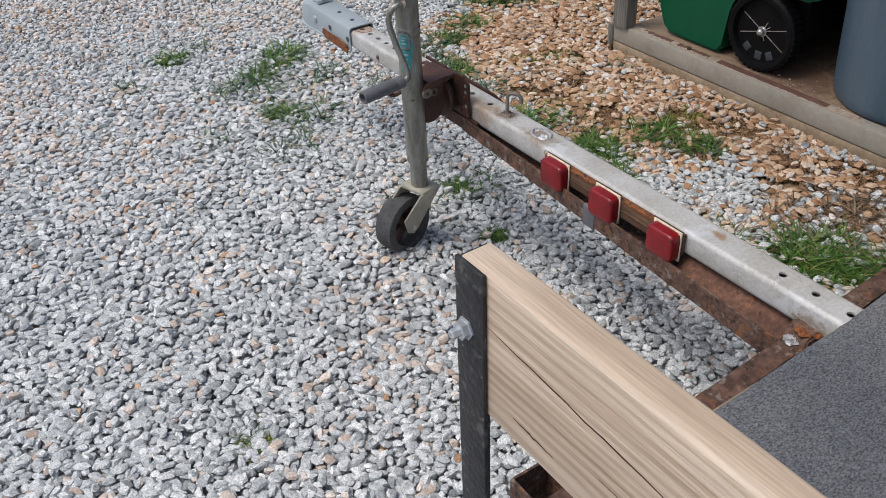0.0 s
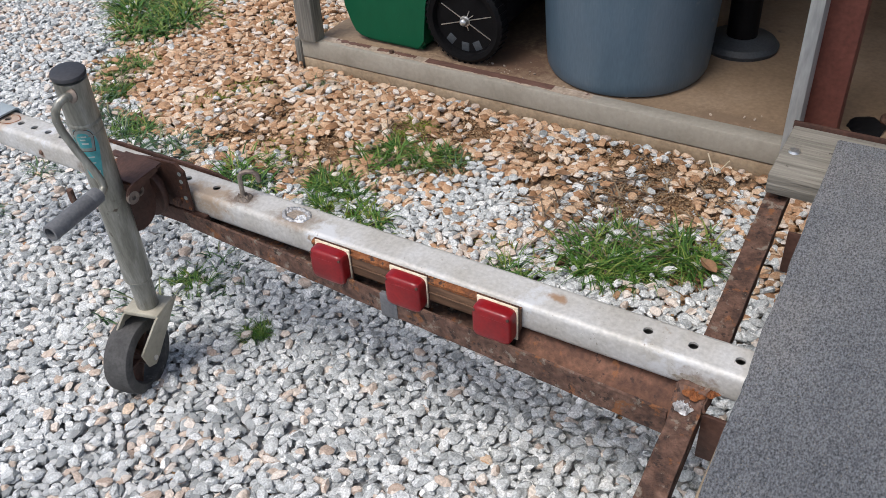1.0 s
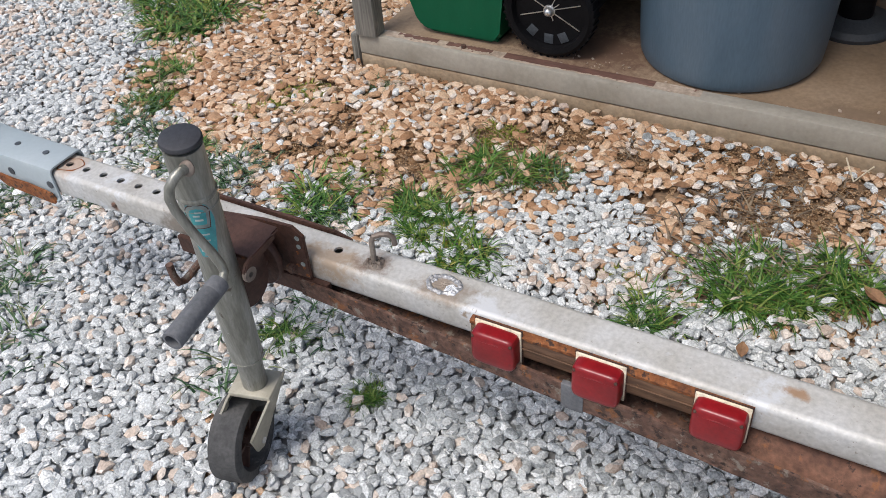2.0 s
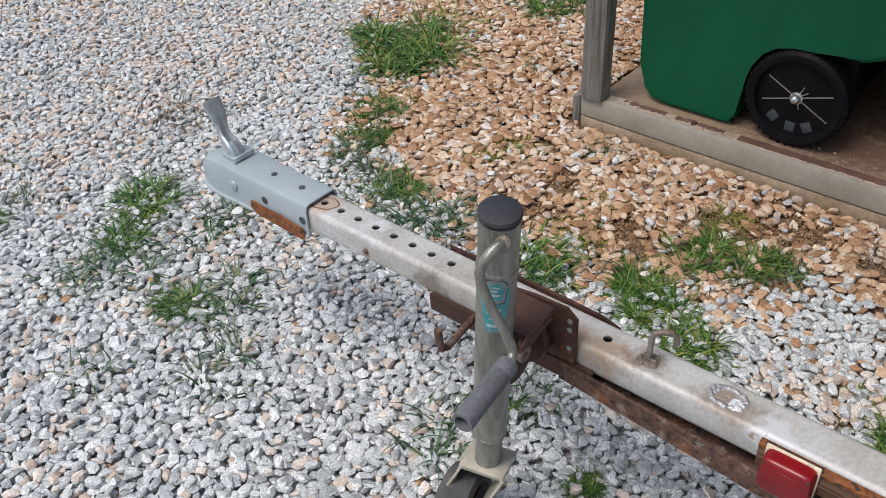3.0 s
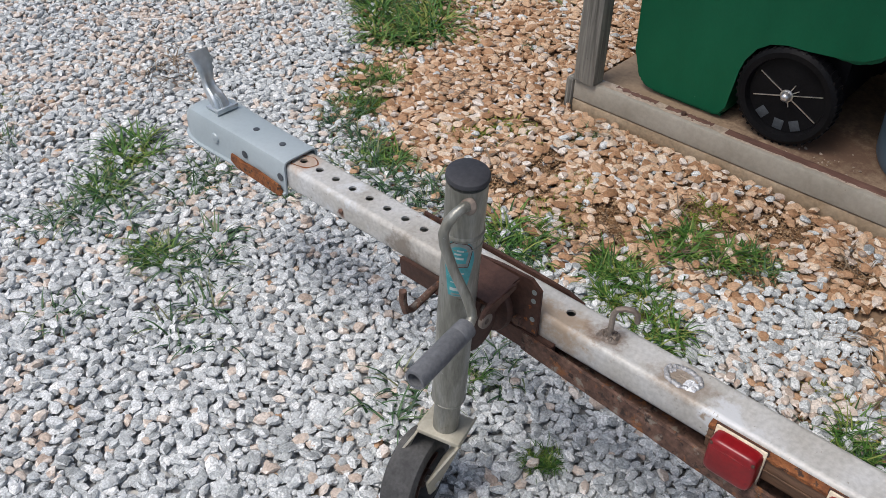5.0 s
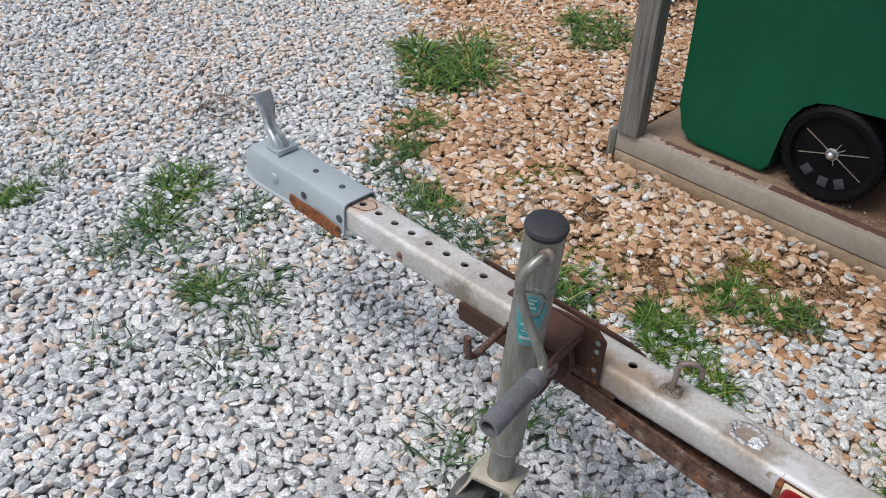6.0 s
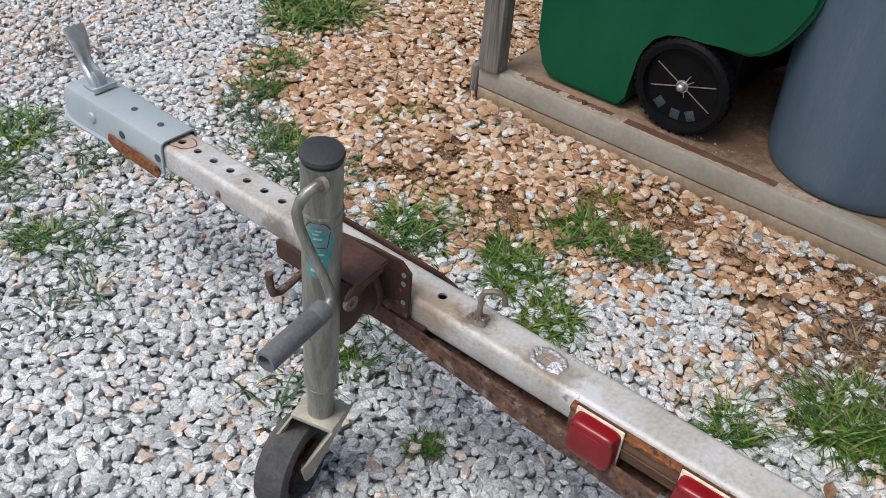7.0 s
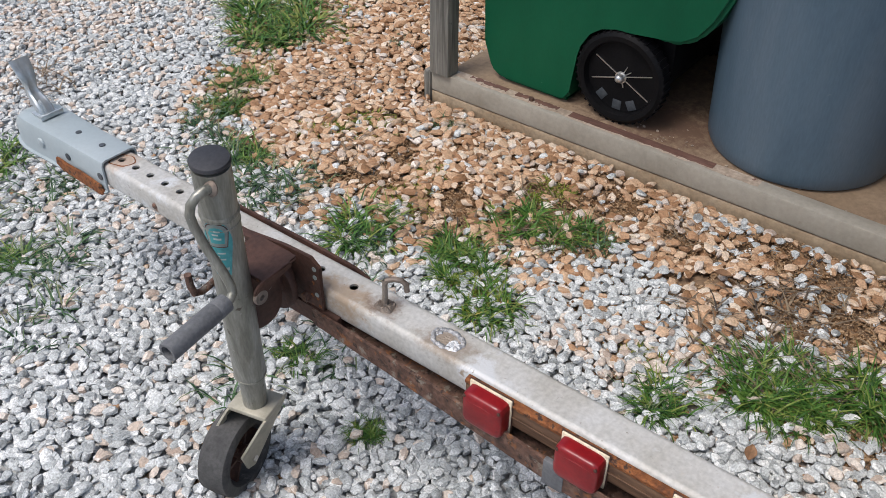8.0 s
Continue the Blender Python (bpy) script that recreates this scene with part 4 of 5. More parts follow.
# tongue jack
def jack():
    top, bot = Vector((-0.173, 0.062, 0.70)), Vector((-0.128, 0.122, 0.135))
    d = (bot - top).normalized()
    L = (bot - top).length
    def p(s):
        return top + d * s
    bm = sweep(bmesh.new(), [p(0.008), p(0.44)], 0.0255, 32)
    tube = part("jack", bm, JACKZ, trailer, "galvanised swivel tongue jack with wheel")
    m = axis_pose(p(0), -d)
    bm = lathe(bmesh.new(), [(0.0255, -0.003), (0.0268, -0.0025), (0.0268, 0.0005), (0.0255, 0.003), (0.021, 0.0042), (0.001, 0.0045)], m, 32)
    part("cap", bm, CAP, tube, "black rubber cap")
    bm = sweep(bmesh.new(), [p(0.43), p(L - 0.045)], 0.0205, 28)
    part("inner_tube", bm, JACKZ, tube)
    bm = lathe(bmesh.new(), [(0.0255, 0.0), (0.0272, 0.003), (0.0272, 0.006), (0.0255, 0.009)], axis_pose(p(0.09), -d), 32, True)
    part("collar", bm, JACKZ, tube)
    bm = lathe(bmesh.new(), [(0.0255, 0.0), (0.0264, 0.0012), (0.0264, 0.0028), (0.0255, 0.004)], axis_pose(p(0.104), -d), 32, True)
    part("collar", bm, JACKZ, tube)
    bm = lathe(bmesh.new(), [(0.0067, 0.0), (0.011, 0.0), (0.0115, 0.002), (0.009, 0.005), (0.0067, 0.006)], axis_pose((-0.1895, 0.045, 0.6725), (-0.9, -0.1, 0.25)), 18, True)
    part("crank_bush", bm, WORN, tube, "worn round bush where the crank enters")
    bm = lathe(bmesh.new(), [(0.0255, 0.0), (0.0262, 0.002), (0.0262, 0.004), (0.0215, 0.0045), (0.0215, 0.0)], axis_pose(p(0.442), -d), 32, True)
    part("tube_lip", bm, JACKZ, tube)
    # crank handle
    h = [(-0.188, 0.045, 0.672), (-0.203, 0.043, 0.677), (-0.214, 0.045, 0.673), (-0.221, 0.05, 0.662), (-0.222, 0.055, 0.645), (-0.219, 0.055, 0.625), (-0.213, 0.045, 0.59), (-0.206, 0.03, 0.555), (-0.204, 0.022, 0.535), (-0.206, 0.018, 0.526), (-0.215, 0.015, 0.521), (-0.24, 0.012, 0.52)]
    bm = sweep(bmesh.new(), h, 0.0065, 12)
    crank = part("crank_handle", bm, JACKZ, tube, "bent steel crank")
    g0, g1 = Vector((-0.222, 0.012, 0.525)), Vector((-0.328, 0.0, 0.522))
    bm = lathe(bmesh.new(), [(0.008, 0.0), (0.0135, 0.002), (0.014, 0.02), (0.0132, 0.022), (0.014, 0.024), (0.014, 0.104), (0.0132, 0.107), (0.0095, 0.107), (0.0095, 0.085), (0.002, 0.085)], axis_pose(g0, g1 - g0), 24)
    part("grip", bm, GRIP, tube, "grey rubber grip")
    # sticker, curved round the tube
    def patch(name, mat, s0, s1, a0, a1, r):
        bm = bmesh.new()
        u = Vector((-0.875, -0.484, 0))
        u = (u - d * u.dot(d)).normalized()
        w = d.cross(u)
        cols = []
        for k in range(9):
            a = radians(a0 + (a1 - a0) * k / 8)
            q = r * (math.cos(a) * u + math.sin(a) * w)
            cols.append([bm.verts.new(p(s) + q) for s in (s0, s1)])
        for a, b in zip(cols, cols[1:]):
            bm.faces.new((a[0], a[1], b[1], b[0]))
        return part(name, bm, mat, tube)
    def badge(name, mat, s0, s1, half, r, centre=-4.0, point=0.5):
        """A round-topped, pointed label bent round the tube."""
        bm = bmesh.new()
        u = Vector((-0.875, -0.484, 0))
        u = (u - d * u.dot(d)).normalized()
        w = d.cross(u)
        rows = []
        for i in range(17):
            t = i / 16
            k = math.sqrt(max(0.0, 1 - (1 - t / 0.4) ** 2)) if t < 0.4 else 1 - (1 - point) * (t - 0.4) / 0.6
            rows.append([bm.verts.new(p(s0 + (s1 - s0) * t) + r * (math.cos(q) * u + math.sin(q) * w)) for q in (radians(centre + half * (0.03 + k) * (j / 4 - 1)) for j in range(9))])
        for a, b in zip(rows, rows[1:]):
            for j in range(8):
                bm.faces.new((a[j], a[j + 1], b[j + 1], b[j]))
        return part(name, bm, mat, tube)
    badge("sticker", STICK_GREY, 0.08, 0.186, 46, 0.0257)
    badge("sticker", TEAL, 0.0822, 0.1845, 43, 0.0259)
    badge("sticker_mark", RUST_DARK, 0.0865, 0.131, 36, 0.0261, -4.0, 0.75)
    badge("sticker_mark", STICK_GREY, 0.088, 0.1295, 33, 0.0262, -4.0, 0.75)
    badge("sticker_mark", TEAL, 0.0945, 0.1235, 24, 0.0263, -4.0, 0.8)
    for s0, s1, a0, a1 in ((0.1, 0.103, -16, 2), (0.106, 0.109, -10, 9), (0.113, 0.1165, -17, 6), (0.14, 0.143, -22, 2), (0.146, 0.149, -4, 17), (0.1515, 0.1545, -20, 6), (0.158, 0.16, -2, 14)):
        patch("sticker_text", PALE, s0, s1, a0, a1, 0.0265)
    patch("sticker_text", PALE, 0.169, 0.1745, -25, 15, 0.0264)
    patch("sticker_text", STICK_GREY, 0.179, 0.182, -23, 10, 0.0264)
    # swivel mount
    bm = lathe(bmesh.new(), [(0.001, 0.0), (0.05, 0.0), (0.052, 0.003), (0.052, 0.009), (0.05, 0.012), (0.001, 0.012)], axis_pose((-0.072, 0.11, 0.41), (1, 0, 0)), 36)
    part("swivel_disc", bm, RUST_DARK, tube, "round brown swivel plate")
    dee = [(-0.15, 0.47), (-0.145, 0.476), (-0.081, 0.476), (-0.075, 0.47)] + [(-0.1125 + 0.0375 * math.cos(a), 0.402 + 0.038 * math.sin(a)) for a in (radians(-5 - 170 * k / 12) for k in range(13))]
    bm = slab_of(bmesh.new(), dee, 1, 0.078, 0.085, 0.002)
    slab_of(bm, [(-0.128, 0.469), (-0.128, 0.4755), (-0.062, 0.4815), (-0.062, 0.475)], 1, 0.0505, 0.14, 0.002)
    part("swivel_block", bm, RUST_DARK, tube, "brown folded steel bracket")
    bm = sweep(bmesh.new(), [(-0.1, 0.1, 0.418), (-0.048, 0.1, 0.418)], 0.022, 18)
    part("swivel_pin", bm, RUST_DARK, tube)
    bm = lathe(bmesh.new(), [(0.0046, 0.0), (0.0112, 0.0), (0.0122, 0.0015), (0.0122, 0.0055), (0.0112, 0.007), (0.0046, 0.007)], axis_pose((-0.141, 0.0505, 0.4585), (0, -1, 0)), 28, True)
    tab = part("latch_tab", bm, WORN, tube, "worn bent strap with a round hole")
    bm = slab_of(bmesh.new(), [(-0.152, 0.46), (-0.1505, 0.47), (-0.144, 0.4775), (-0.132, 0.482), (-0.086, 0.485), (-0.078, 0.4825), (-0.079, 0.4755), (-0.112, 0.4705), (-0.124, 0.4665), (-0.1295, 0.46), (-0.1345, 0.4665), (-0.144, 0.468)], 1, 0.044, 0.0505, 0.0014)
    part("strap", bm, RUST_DARK, tab)
    bm = lathe(bmesh.new(), [(0.0045, 0.0), (0.009, 0.0), (0.01, 0.002), (0.009, 0.004), (0.0055, 0.004), (0.0055, 0.001), (0.0045, 0.001)], axis_pose((-0.104, 0.078, 0.44), (0, -1, 0)), 20, True)
    part("latch_boss", bm, WORN, tube, "round boss with a hole")
    # hook
    hook = [(-0.05, 0.18, 0.4), (-0.095, 0.172, 0.418), (-0.12, 0.168, 0.42), (-0.138, 0.168, 0.416), (-0.155, 0.168, 0.413), (-0.168, 0.168, 0.418), (-0.172, 0.169, 0.435), (-0.172, 0.17, 0.456)]
    bm = sweep(bmesh.new(), hook, 0.0058, 10)
    part("hook", bm, RUST, tube, "rusty chain hook")
    # fork and wheel
    ax = Vector((0.26, -0.966, 0.0))
    roll = Vector((-0.966, -0.26, 0.0))
    wc = Vector((-0.171, 0.145, 0.073))
    f = p(L - 0.045)
    def plate(side):
        o = f + ax * side * 0.033
        q = wc + ax * side * 0.034
        pts = [o + roll * -0.04, o + roll * 0.036, q + roll * 0.03 + Vector((0, 0, 0.03)), q + roll * 0.02 + Vector((0, 0, -0.008)), q + Vector((0, 0, -0.018)), q - roll * 0.018 + Vector((0, 0, -0.008)), q - roll * 0.034 + Vector((0, 0, 0.03))]
        bm = bmesh.new()
        a, b = [bm.verts.new(v) for v in pts], [bm.verts.new(v + ax * side * 0.004) for v in pts]
        bm.faces.new(a)
        bm.faces.new(b[::-1])
        for k in range(len(a)):
            j = (k + 1) % len(a)
            bm.faces.new((a[k], a[j], b[j], b[k]))
        part("fork_plate", bm, FORKZ, tube)
    plate(1)
    plate(-1)
    mx = Matrix((ax, -roll, Vector((0, 0, 1)))).transposed().to_4x4()
    bm = box(bmesh.new(), -0.037, 0.037, -0.03, 0.03, -0.004, 0.006, 0.003, m=Matrix.Translation(f) @ mx)
    part("fork_bridge", bm, FORKZ, tube)
    m = axis_pose(wc, ax)
    bm = lathe(bmesh.new(), [(0.056, -0.027), (0.068, -0.028), (0.075, -0.024), (0.0775, 0.0), (0.075, 0.024), (0.068, 0.028), (0.056, 0.027), (0.052, 0.0)], m, 48, True)
    part("tyre", bm, RUBBER, tube, "worn grey solid tyre")
    bm = lathe(bmesh.new(), [(0.001, -0.02), (0.016, -0.02), (0.016, 0.02), (0.001, 0.02)], m, 20)
    for k in range(6):
        box(bm, 0.012, 0.059, -0.003, 0.003, -0.014, 0.014, m=m @ pose(0, 0, 0, 0, 0, 60 * k))
    box(bm, -0.001, 0.001, -0.001, 0.001, -0.001, 0.001, m=m)
    part("rim", bm, RUST_DARK, tube, "brown spoked wheel centre")
    bm = sweep(bmesh.new(), [wc - ax * 0.042, wc + ax * 0.042], 0.0065, 8)
    part("axle_bolt", bm, CHROME, tube)


jack()


# ---- gravel ----
def edge_x(y):
    """Where grey gravel gives way to tan, east of the tongue."""
    return float(np.interp(y, [-1.5, -0.3, 0.2, 0.5, 0.9, 1.1, 1.25, 1.4, 1.6, 2.3, 3.6], [0.8, 0.74, 0.62, 0.53, 0.53, 0.56, 0.69, 0.89, 1.2, 1.9, 2.6]))


def chip_shapes(count, seed, flat, points):
    """Angular convex chips about 1 long, as vertex and triangle arrays."""
    rng, shapes = np.random.RandomState(seed), []
    for _ in range(count):
        p = rng.normal(size=(points, 3))
        p /= np.linalg.norm(p, axis=1)[:, None]
        p *= rng.uniform(0.42, 0.58, (points, 1))
        p *= np.array([1.0, rng.uniform(0.62, 0.85), rng.uniform(*flat)])
        b = bmesh.new()
        for q in p:
            b.verts.new(q)
        r = bmesh.ops.convex_hull(b, input=b.verts)
        loose = [v for v in b.verts if not v.link_faces]
        bmesh.ops.delete(b, geom=loose, context="VERTS")
        bmesh.ops.triangulate(b, faces=b.faces)
        bmesh.ops.recalc_face_normals(b, faces=b.faces)
        b.verts.index_update()
        shapes.append((np.array([v.co[:] for v in b.verts]), np.array([[v.index for v in f.verts] for f in b.faces])))
        b.free()
    return shapes


def worn_shapes(count, seed, flat, cuts, soft, ring=7):
    """Stones cut by random planes with worn edges, six triangles for each place round the ring."""
    r, shapes = np.random.RandomState(seed), []
    dirs = [(0, 0, 1.0)]
    for k, lat in enumerate((48, 4, -42)):
        for j in range(ring):
            a = 2 * math.pi * (j + 0.5 * (k % 2)) / ring
            dirs.append((math.cos(a) * math.cos(radians(lat)), math.sin(a) * math.cos(radians(lat)), math.sin(radians(lat))))
    dirs.append((0, 0, -1.0))
    tris = [(0, 1 + j, 1 + (j + 1) % ring) for j in range(ring)]
    for k in range(2):
        a, b = 1 + k * ring, 1 + (k + 1) * ring
        for j in range(ring):
            i = (j + 1) % ring
            tris += [(a + j, b + j, b + i), (a + j, b + i, a + i)] if k % 2 else [(a + j, b + j, a + i), (a + i, b + j, b + i)]
    tris += [(1 + 2 * ring + (j + 1) % ring, 1 + 2 * ring + j, 3 * ring + 1) for j in range(ring)]
    dirs = np.array(dirs)
    for _ in range(count):
        n = r.normal(size=(cuts, 3))
        n /= np.linalg.norm(n, axis=1)[:, None]
        d = r.uniform(0.34, 0.5, cuts)
        reach = np.clip(dirs @ n.T, 0.02, None) / d
        far = (reach ** soft).sum(1) ** (-1 / soft)
        p = dirs * np.clip(far, 0.25, 0.6)[:, None]
        p += r.normal(0, 0.012, p.shape)
        p *= np.array([1.25, r.uniform(0.6, 1.02), r.uniform(*flat)])
        shapes.append((p, np.array(tris)))
    return shapes


UNDER = chip_shapes(20, 4, (0.5, 0.78), 12)
CHIPS = worn_shapes(40, 5, (0.42, 0.66), 9, 24)
PEBBLES = worn_shapes(40, 9, (0.36, 0.56), 8, 20, 6)
FAR = worn_shapes(30, 12, (0.5, 0.75), 9, 20, 5)
rng = np.random.RandomState(17)


def turned(n):
    """Random turns: any heading, leaning up to about 35 degrees."""
    yaw, tilt, dirn = rng.uniform(0, 6.283, n), np.abs(rng.normal(0, 0.17, n)), rng.uniform(0, 6.283, n)
    out = []
    for a, t, b in zip(yaw, tilt, dirn):
        out.append(np.array((Matrix.Rotation(t, 3, Vector((math.cos(b), math.sin(b), 0))) @ Matrix.Rotation(a, 3, "Z"))))
    return out


def joined(name, places, shapes, material, label):
    vs, fs, base = [], [], 0
    turns = turned(len(places))
    for (x, y, z, s), r in zip(places, turns):
        pool = FAR if y > 1.6 and shapes is not UNDER else shapes
        v, f = pool[rng.randint(len(pool))]
        vs.append((v * s) @ r.T + (x, y, z))
        fs.append(f + base)
        base += len(v)
    me = bpy.data.meshes.new(name)
    me.from_pydata(np.concatenate(vs).tolist(), [], np.concatenate(fs).tolist())
    me.materials.append(material)
    me.shade_smooth()
    me.set_sharp_from_angle(angle=radians(30 if shapes is PEBBLES else 22))
    ob = new(name, me)
    return tagged(ob, label, "gravel", kind="stuff")


TUFTS = [
    (1.2, 1.48, 0, 1.9), (1.09, 1.42, 4, 1.6), (1.3, 1.56, 0, 1.7), (1.17, 1.6, 2, 1.8), (1.28, 1.44, 2, 1.5), (1.53, 1.52, 2, 1.6), (1.42, 1.42, 2, 1.4), (1.8, 1.29, 0, 1.4), (1.9, 1.38, 0, 1.4),
    (0.84, 1.28, 0, 0.9), (0.92, 1.27, 2, 0.9), (0.75, 1.2, 2, 0.8), (0.63, 1.16, 3, 1.15), (0.7, 1.19, 4, 0.9), (0.51, 1.01, 3, 1.2), (0.55, 0.94, 4, 1.0), (0.49, 0.78, 3, 1.4), (0.44, 0.72, 1, 1.2), (0.56, 0.7, 1, 0.9),
    (0.5, 0.47, 4, 1.35), (0.46, 0.43, 3, 1.0), (0.64, 0.44, 2, 0.9), (0.69, 0.47, 2, 0.7), (0.54, 0.19, 0, 0.95), (0.59, 0.24, 4, 1.0), (0.48, 0.09, 2, 1.0), (0.46, 0.05, 4, 1.0),
    (0.75, 0.17, 4, 1.15), (0.8, 0.05, 4, 0.95), (0.83, 0.0, 1, 0.9), (0.91, 0.2, 2, 0.8), (0.88, 0.79, 2, 1.0), (0.81, 0.5, 2, 0.7), (0.8, 0.9, 2, 0.8), (1.27, 1.27, 2, 0.9),
    (-0.05, 0.97, 3, 1.4), (-0.09, 1.03, 4, 0.9), (0.12, 1.44, 4, 1.3), (0.06, 1.4, 2, 0.8), (-0.06, 1.28, 3, 1.5), (-0.01, 1.34, 4, 1.0), (0.14, 1.18, 3, 1.2), (-0.2, 1.31, 1, 1.0),
    (-0.33, 0.99, 1, 0.9), (-0.17, 0.76, 1, 1.2), (-0.02, 0.31, 1, 1.2), (0.1, 0.28, 4, 0.7), (0.16, 0.25, 1, 1.0), (0.33, 0.35, 1, 0.8), (0.04, 0.04, 4, 0.5),
    (0.54, -0.285, 2, 0.6), (0.46, -0.36, 4, 0.95), (0.44, -0.33, 1, 0.8), (0.6, -0.48, 4, 1.2), (0.64, -0.53, 0, 1.0), (0.67, -0.63, 0, 1.1), (0.72, -0.69, 4, 1.2), (0.58, -0.56, 4, 1.0),
    (-0.45, 1.52, 3, 0.8), (-0.23, 1.68, 4, 0.9), (-0.12, 1.7, 1, 0.9), (-0.78, -0.24, 2, 0.55), (-0.765, -0.22, 1, 0.5), (0.0, 1.93, 2, 0.7), (1.02, 0.61, 1, 0.6), (1.36, 1.07, 1, 0.6), (0.28, 0.98, 1, 0.9),
]


SOIL = ((0.84, -0.47, 0.17, 0.11), (0.93, -0.62, 0.13, 0.12), (0.72, 0.34, 0.1, 0.13), (0.9, 0.2, 0.1, 0.1), (0.68, 0.6, 0.09, 0.12), (0.92, -0.2, 0.08, 0.09), (1.03, -0.42, 0.09, 0.25), (0.98, 0.02, 0.12, 0.1), (0.8, 0.0, 0.1, 0.08), (0.62, -0.72, 0.08, 0.06), (0.82, 0.62, 0.1, 0.08))


def soil_at(x, y):
    """How far the stones give way to bare soil: 1 in the middle of a patch."""
    near = max(1.15 - math.hypot((x - cx) / rx, (y - cy) / ry) * 0.75 for cx, cy, rx, ry in SOIL)
    return near + 0.35 * noise.noise(Vector((x * 11, y * 11, 44)))


def scatter():
    piles = {"grey": [], "tan": [], "grey_under": [], "tan_under": [], "single": [], "beige": [], "crumbs": []}
    for layer, (pitch, z, lo, hi) in enumerate(((0.0255, -0.014, 0.027, 0.034), (0.0188, 0.0, 0.0165, 0.0255), (0.038, 0.007, 0.017, 0.028))):
        for row, y in enumerate(np.arange(-1.6, 4.2, pitch * 0.866)):
            for x in np.arange(-2.0, 2.6, pitch):
                px, py = x + (0.5 * (row % 2) + rng.uniform(-0.34, 0.34)) * pitch, y + rng.uniform(-0.34, 0.34) * pitch
                if px > SX - 0.018 and py < 0.8:
                    continue
                if (px < -1.4 or px > 2.2 or py < -0.95 or py > 3.4) and (layer == 0 or rng.rand() < 0.65):
                    continue
                if layer and any((px - gx) ** 2 + (py - gy) ** 2 < (0.07 * gs) ** 2 for gx, gy, kind, gs in TUFTS if kind in (0, 4)) and rng.rand() < 0.55:
                    continue
                e = edge_x(py)
                k = (px - e) / float(np.interp(py, [-0.2, 0.4], [0.62, 0.24])) + 0.9 * noise.noise(Vector((px * 5, py * 5, 1)))
                t = min(1.0, max(0.0, 0.5 + k)) * 0.92 + 0.012 + 0.1 * max(0.0, noise.noise(Vector((px * 2.3, py * 2.3, 7))) + 0.1 * (py - 0.8))
                soil = soil_at(px, py)
                if layer and soil > 0.5 and rng.rand() < min(0.8, 1.5 * (soil - 0.35)):
                    continue
                bare = noise.noise(Vector((px * 3.2, py * 3.2, 20))) + (0.3 if px > e + 0.05 and py < -0.15 else 0.0)
                if px > e - 0.1 and bare > 0.44 and rng.rand() < (0.4 if layer else 0.75):
                    continue
                s = rng.uniform(lo, hi) * (1.3 if rng.rand() < 0.05 else 1.0)
                stone = (px, py, z + rng.uniform(-0.003, 0.003), s)
                is_tan = rng.rand() < t
                if layer == 0:
                    piles["tan_under" if is_tan else "grey_under"].append(stone)
                elif is_tan:
                    inside = px > e - 0.12
                    if inside and rng.rand() < 0.12:
                        continue
                    if rng.rand() < (0.17 if inside else 0.8):
                        piles["beige"].append(stone)
                    else:
                        piles["tan"].append((*stone[:3], s * (1.2 if inside else 1.0)))
                elif rng.rand() < min(0.45, max(0.04, 0.045 + 0.14 * (py - 0.3) + 0.35 * noise.noise(Vector((px * 1.7, py * 1.7, 31))))):
                    piles["beige"].append(stone)
                elif layer == 1 and -0.5 < px < -0.14 and -0.16 < py < 0.32 and len(piles["single"]) < 300:
                    piles["single"].append(stone)
                else:
                    piles["grey"].append(stone)
    for _ in range(30000):
        x, y = rng.uniform(0.45, SX - 0.01), rng.uniform(-0.85, 1.0)
        if soil_at(x, y) > 0.42 or rng.rand() < 0.22:
            piles["crumbs"].append((x, y, -0.002 + rng.uniform(-0.004, 0.005), rng.uniform(0.004, 0.0095)))
    return piles


piles = scatter()
joined("gravel", piles["grey"], CHIPS, STONE_G, "loose grey and white crushed granite gravel")
joined("gravel", piles["tan"], PEBBLES, STONE_T, "loose tan and orange pebble gravel")
joined("gravel", piles["beige"], CHIPS, STONE_B, "loose pale beige gravel among grey")
joined("gravel_bed", piles["grey_under"], UNDER, STONE_G, "lower layer of grey granite gravel")
joined("gravel_bed", piles["tan_under"], UNDER, FINES, "lower layer of soil-coated tan gravel")
joined("soil_crumbs", piles["crumbs"], UNDER, FINES, "brown crumbly soil and fine grit")
single = piles["single"]


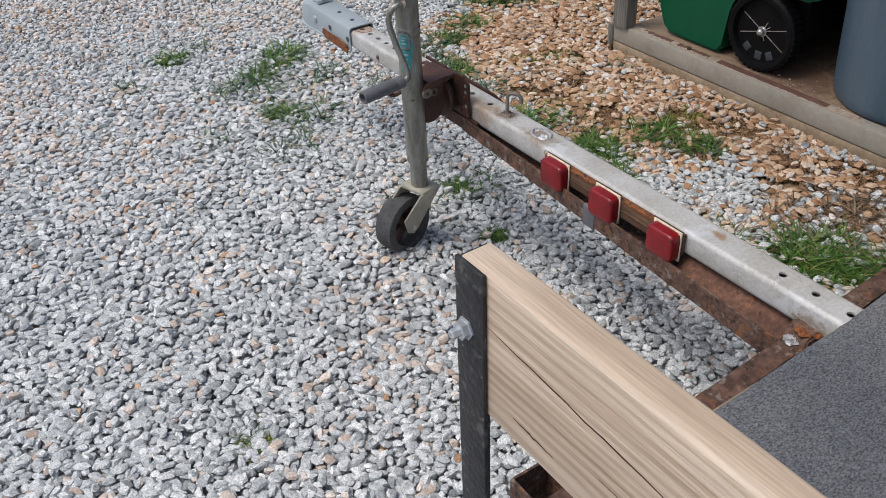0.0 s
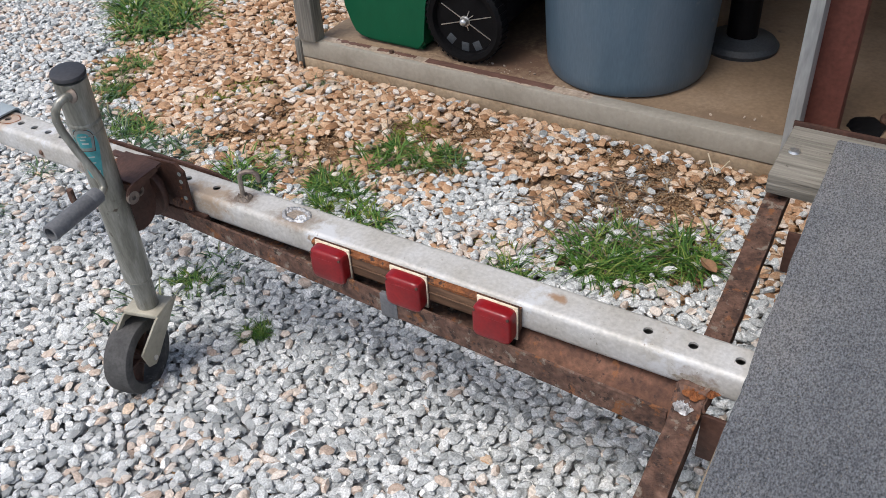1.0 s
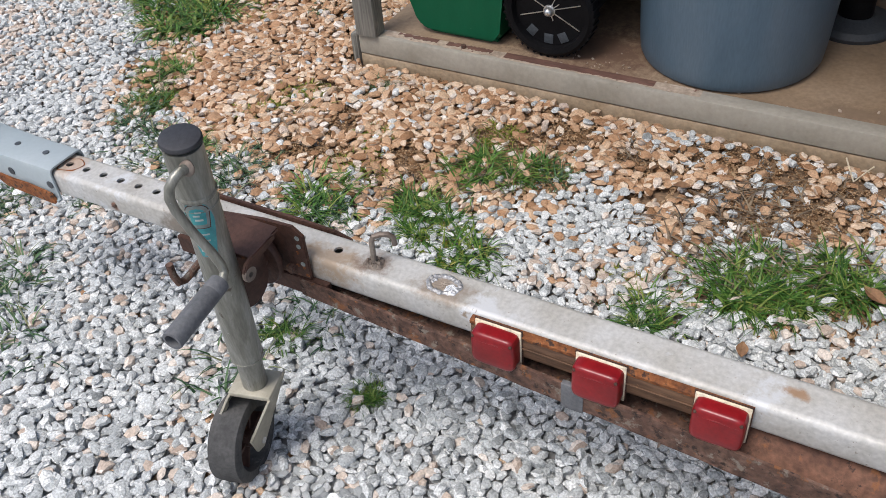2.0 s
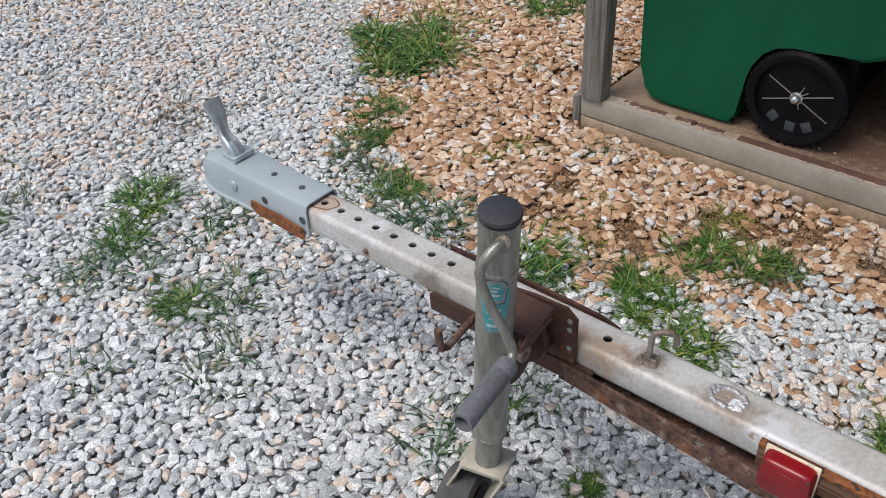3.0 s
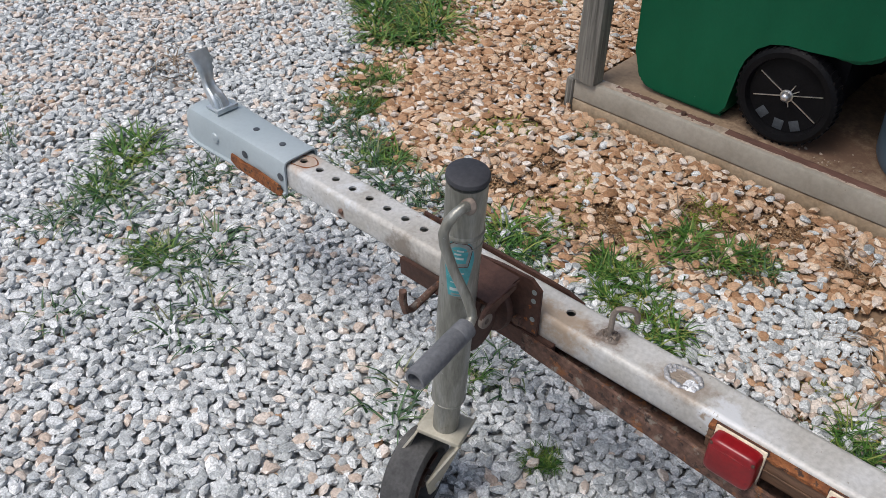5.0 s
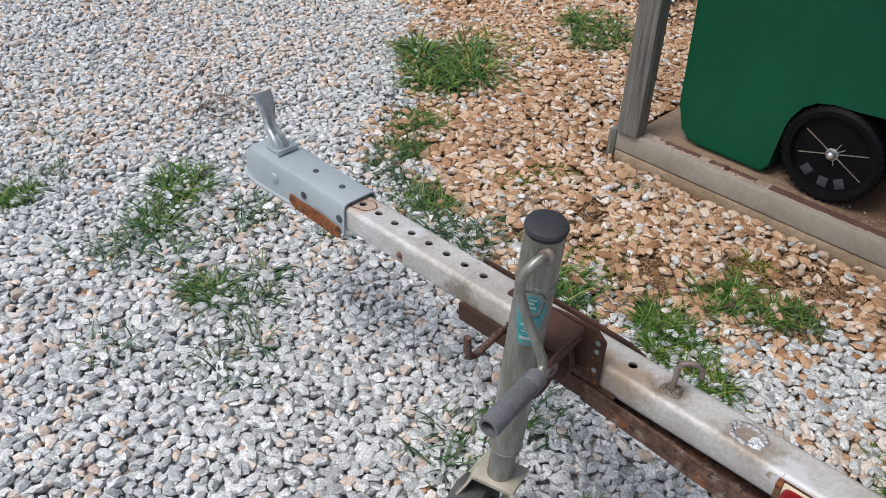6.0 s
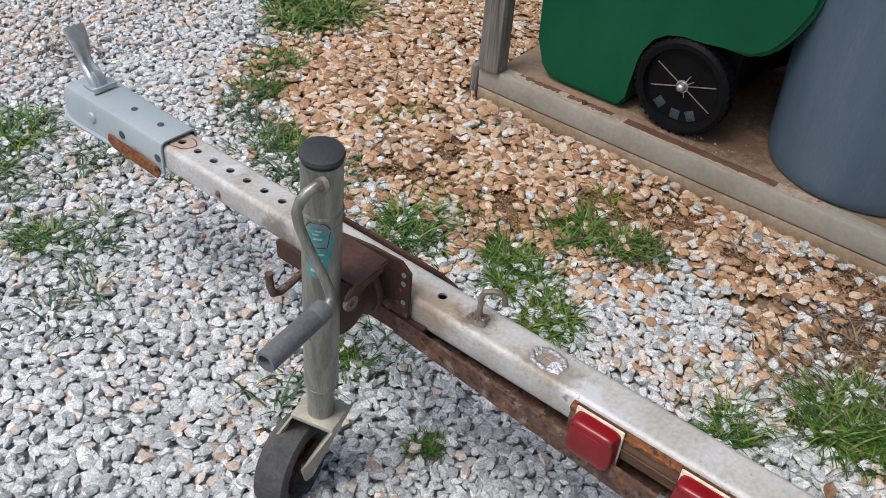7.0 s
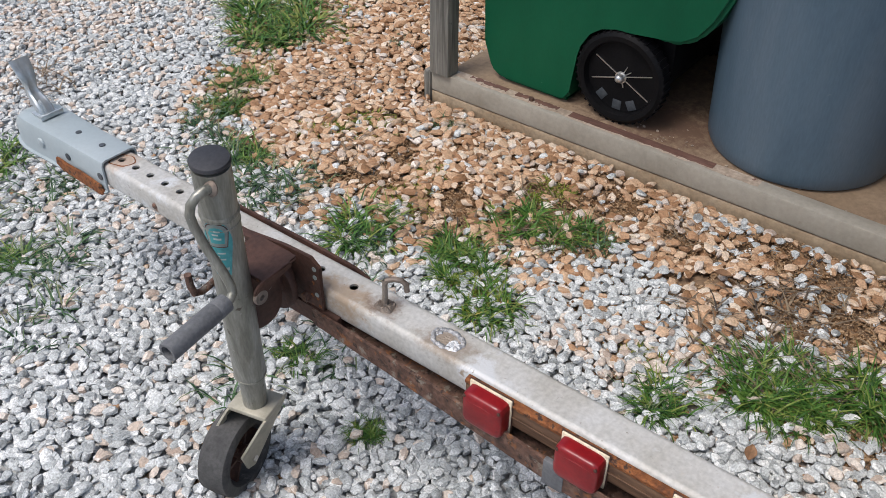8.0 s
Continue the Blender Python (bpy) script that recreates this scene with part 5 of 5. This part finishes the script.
# ---- grass ----
def tuft_mesh(seed, blades, spread, length, material):
    r = random.Random(seed)
    vs, fs = [], []
    hearts = [(spread * math.sqrt(r.random()) * math.cos(q), spread * math.sqrt(r.random()) * math.sin(q)) for q in (r.uniform(0, 6.283) for _ in range(13))]
    for _ in range(blades):
        hx, hy = hearts[int(r.random() ** 1.5 * len(hearts))]
        a, d = r.uniform(0, 6.283), 0.4 * spread * r.random()
        x, y = hx + d * math.cos(a), hy + d * math.sin(a)
        b = a + r.uniform(-1.2, 1.2)
        ln, lean, w = length * r.uniform(0.45, 1.15), r.uniform(1.0, 2.3), r.uniform(0.0014, 0.0032)
        sx, sy = -math.sin(b) * w, math.cos(b) * w
        px, py, pz, t = x, y, -0.006, r.uniform(0.15, 0.7)
        k0 = len(vs)
        for k in range(5):
            f = (1 - k / 4.4)
            vs += [(px - sx * f, py - sy * f, pz), (px + sx * f, py + sy * f, pz)]
            t += lean / 4
            px += math.cos(b) * math.sin(t) * ln / 4
            py += math.sin(b) * math.sin(t) * ln / 4
            pz += math.cos(t) * ln / 4
        for k in range(4):
            j = k0 + 2 * k
            fs.append((j, j + 1, j + 3, j + 2))
    me = bpy.data.meshes.new("grass_tuft")
    me.from_pydata(vs, [], fs)
    me.materials.append(material)
    return me


KINDS = [
    ("dense green grass tuft growing through gravel", [tuft_mesh(k, 380, 0.076, 0.074, GRASS) for k in range(4)]),
    ("sparse green grass blades growing through gravel", [tuft_mesh(20 + k, 85, 0.062, 0.074, GRASS_B) for k in range(4)]),
    ("low yellow-green grass between tan stones", [tuft_mesh(60 + k, 260, 0.075, 0.042, GRASS_Y) for k in range(4)]),
    ("dull blue-green grass tuft growing through gravel", [tuft_mesh(80 + k, 230, 0.07, 0.066, GRASS_B) for k in range(4)]),
    ("loose green grass tuft with arching blades", [tuft_mesh(100 + k, 230, 0.062, 0.08, GRASS) for k in range(4)]),
]
for k, (x, y, kind, s) in enumerate(TUFTS):
    label, meshes = KINDS[kind]
    ob = new("grass_tuft", meshes[k % 4])
    ob.matrix_basis = pose(x, y, 0.0, 0, 0, 67 * k) @ Matrix.Scale(s, 4)
    tagged(ob, label, "grass", "grass in the gravel", "stuff")
STEMS = [tuft_mesh(40 + k, 26, 0.085, 0.085, DRY) for k in range(2)]
for k, (x, y, s) in enumerate(((0.7, -0.4, 1.0), (0.81, -0.4, 0.9), (0.7, -0.52, 0.8), (0.46, 1.73, 1.0), (0.5, 1.76, 0.9), (0.42, 1.7, 0.8), (-0.44, 1.86, 0.6), (0.6, 1.1, 0.6), (-0.45, 1.89, 0.5), (0.9, -0.5, 0.8), (0.72, 0.75, 0.8), (0.64, 0.36, 0.7), (0.88, 0.22, 0.8), (0.7, 0.12, 0.7), (0.95, -0.12, 0.6), (1.0, 1.05, 0.9), (0.78, 1.2, 0.8), (0.45, 0.62, 0.6), (0.64, -0.45, 1.0), (0.78, -0.6, 1.0), (0.7, -0.36, 0.9), (0.86, -0.46, 0.8), (0.95, -0.62, 0.7))):
    ob = new("dry_stems", STEMS[k % 2])
    ob.matrix_basis = pose(x, y, 0.008, 0, 0, 90 * k) @ Matrix.Diagonal((1.2 * s, 1.2 * s, 0.55 * s, 1))
    tagged(ob, "dead brown stems lying on gravel", "grass", "dead stems", "stuff")

def dead_leaf(x, y, size, turn):
    bm = bmesh.new()
    n, rows = 8, []
    for k in range(n + 1):
        t = k / n
        w = size * 0.32 * math.sin(math.pi * min(0.97, t + 0.03)) ** 0.8
        z = 0.02 + size * 0.25 * (t - 0.5) ** 2 + 0.15 * size * t
        rows.append([bm.verts.new((size * (t - 0.5), v * w, z + abs(v) * w * 0.45)) for v in (-1, -0.5, 0, 0.5, 1)])
    for a, b in zip(rows, rows[1:]):
        for k in range(4):
            bm.faces.new((a[k], a[k + 1], b[k + 1], b[k]))
    bmesh.ops.transform(bm, matrix=pose(x, y, 0, 0, 0, turn), verts=bm.verts)
    tagged(part("dead_leaf", bm, LEAF), "curled dead brown leaf lying on gravel", "leaf", "dead leaves")


for x, y, size, turn in ((0.66, -0.74, 0.05, 60), (0.42, -0.55, 0.035, 10), (0.86, -0.3, 0.04, 120), (0.92, 0.42, 0.03, 200)):
    dead_leaf(x, y, size, turn)
bm = bmesh.new()
sweep(bm, [(1.04, -0.64, 0.012), (1.035, -0.655, 0.04), (1.028, -0.672, 0.07)], 0.0018, 6)
tagged(part("straw", bm, CREAM), "pale dry straw standing beside the sill", "straw", "straw")
bm = sweep(bmesh.new(), [(1.04, -0.64, 0.012), (1.045, -0.625, 0.038), (1.05, -0.612, 0.064)], 0.0018, 6)
tagged(part("straw", bm, CREAM), "pale dry straw standing beside the sill", "straw", "straw")

# ---- single stones beside the jack wheel ----
stone_meshes = []
for v, f in CHIPS:
    me = bpy.data.meshes.new("stone")
    me.from_pydata(v.tolist(), [], f.tolist())
    me.materials.append(STONE_P)
    me.shade_smooth()
    me.set_sharp_from_angle(angle=radians(20))
    stone_meshes.append(me)
for (x, y, z, s), r in zip(single, turned(len(single))):
    ob = new("stone", stone_meshes[rng.randint(len(stone_meshes))])
    ob.parent = ground
    ob.matrix_basis = Matrix.Translation((x, y, z)) @ Matrix(r.tolist()).to_4x4() @ Matrix.Scale(s, 4)
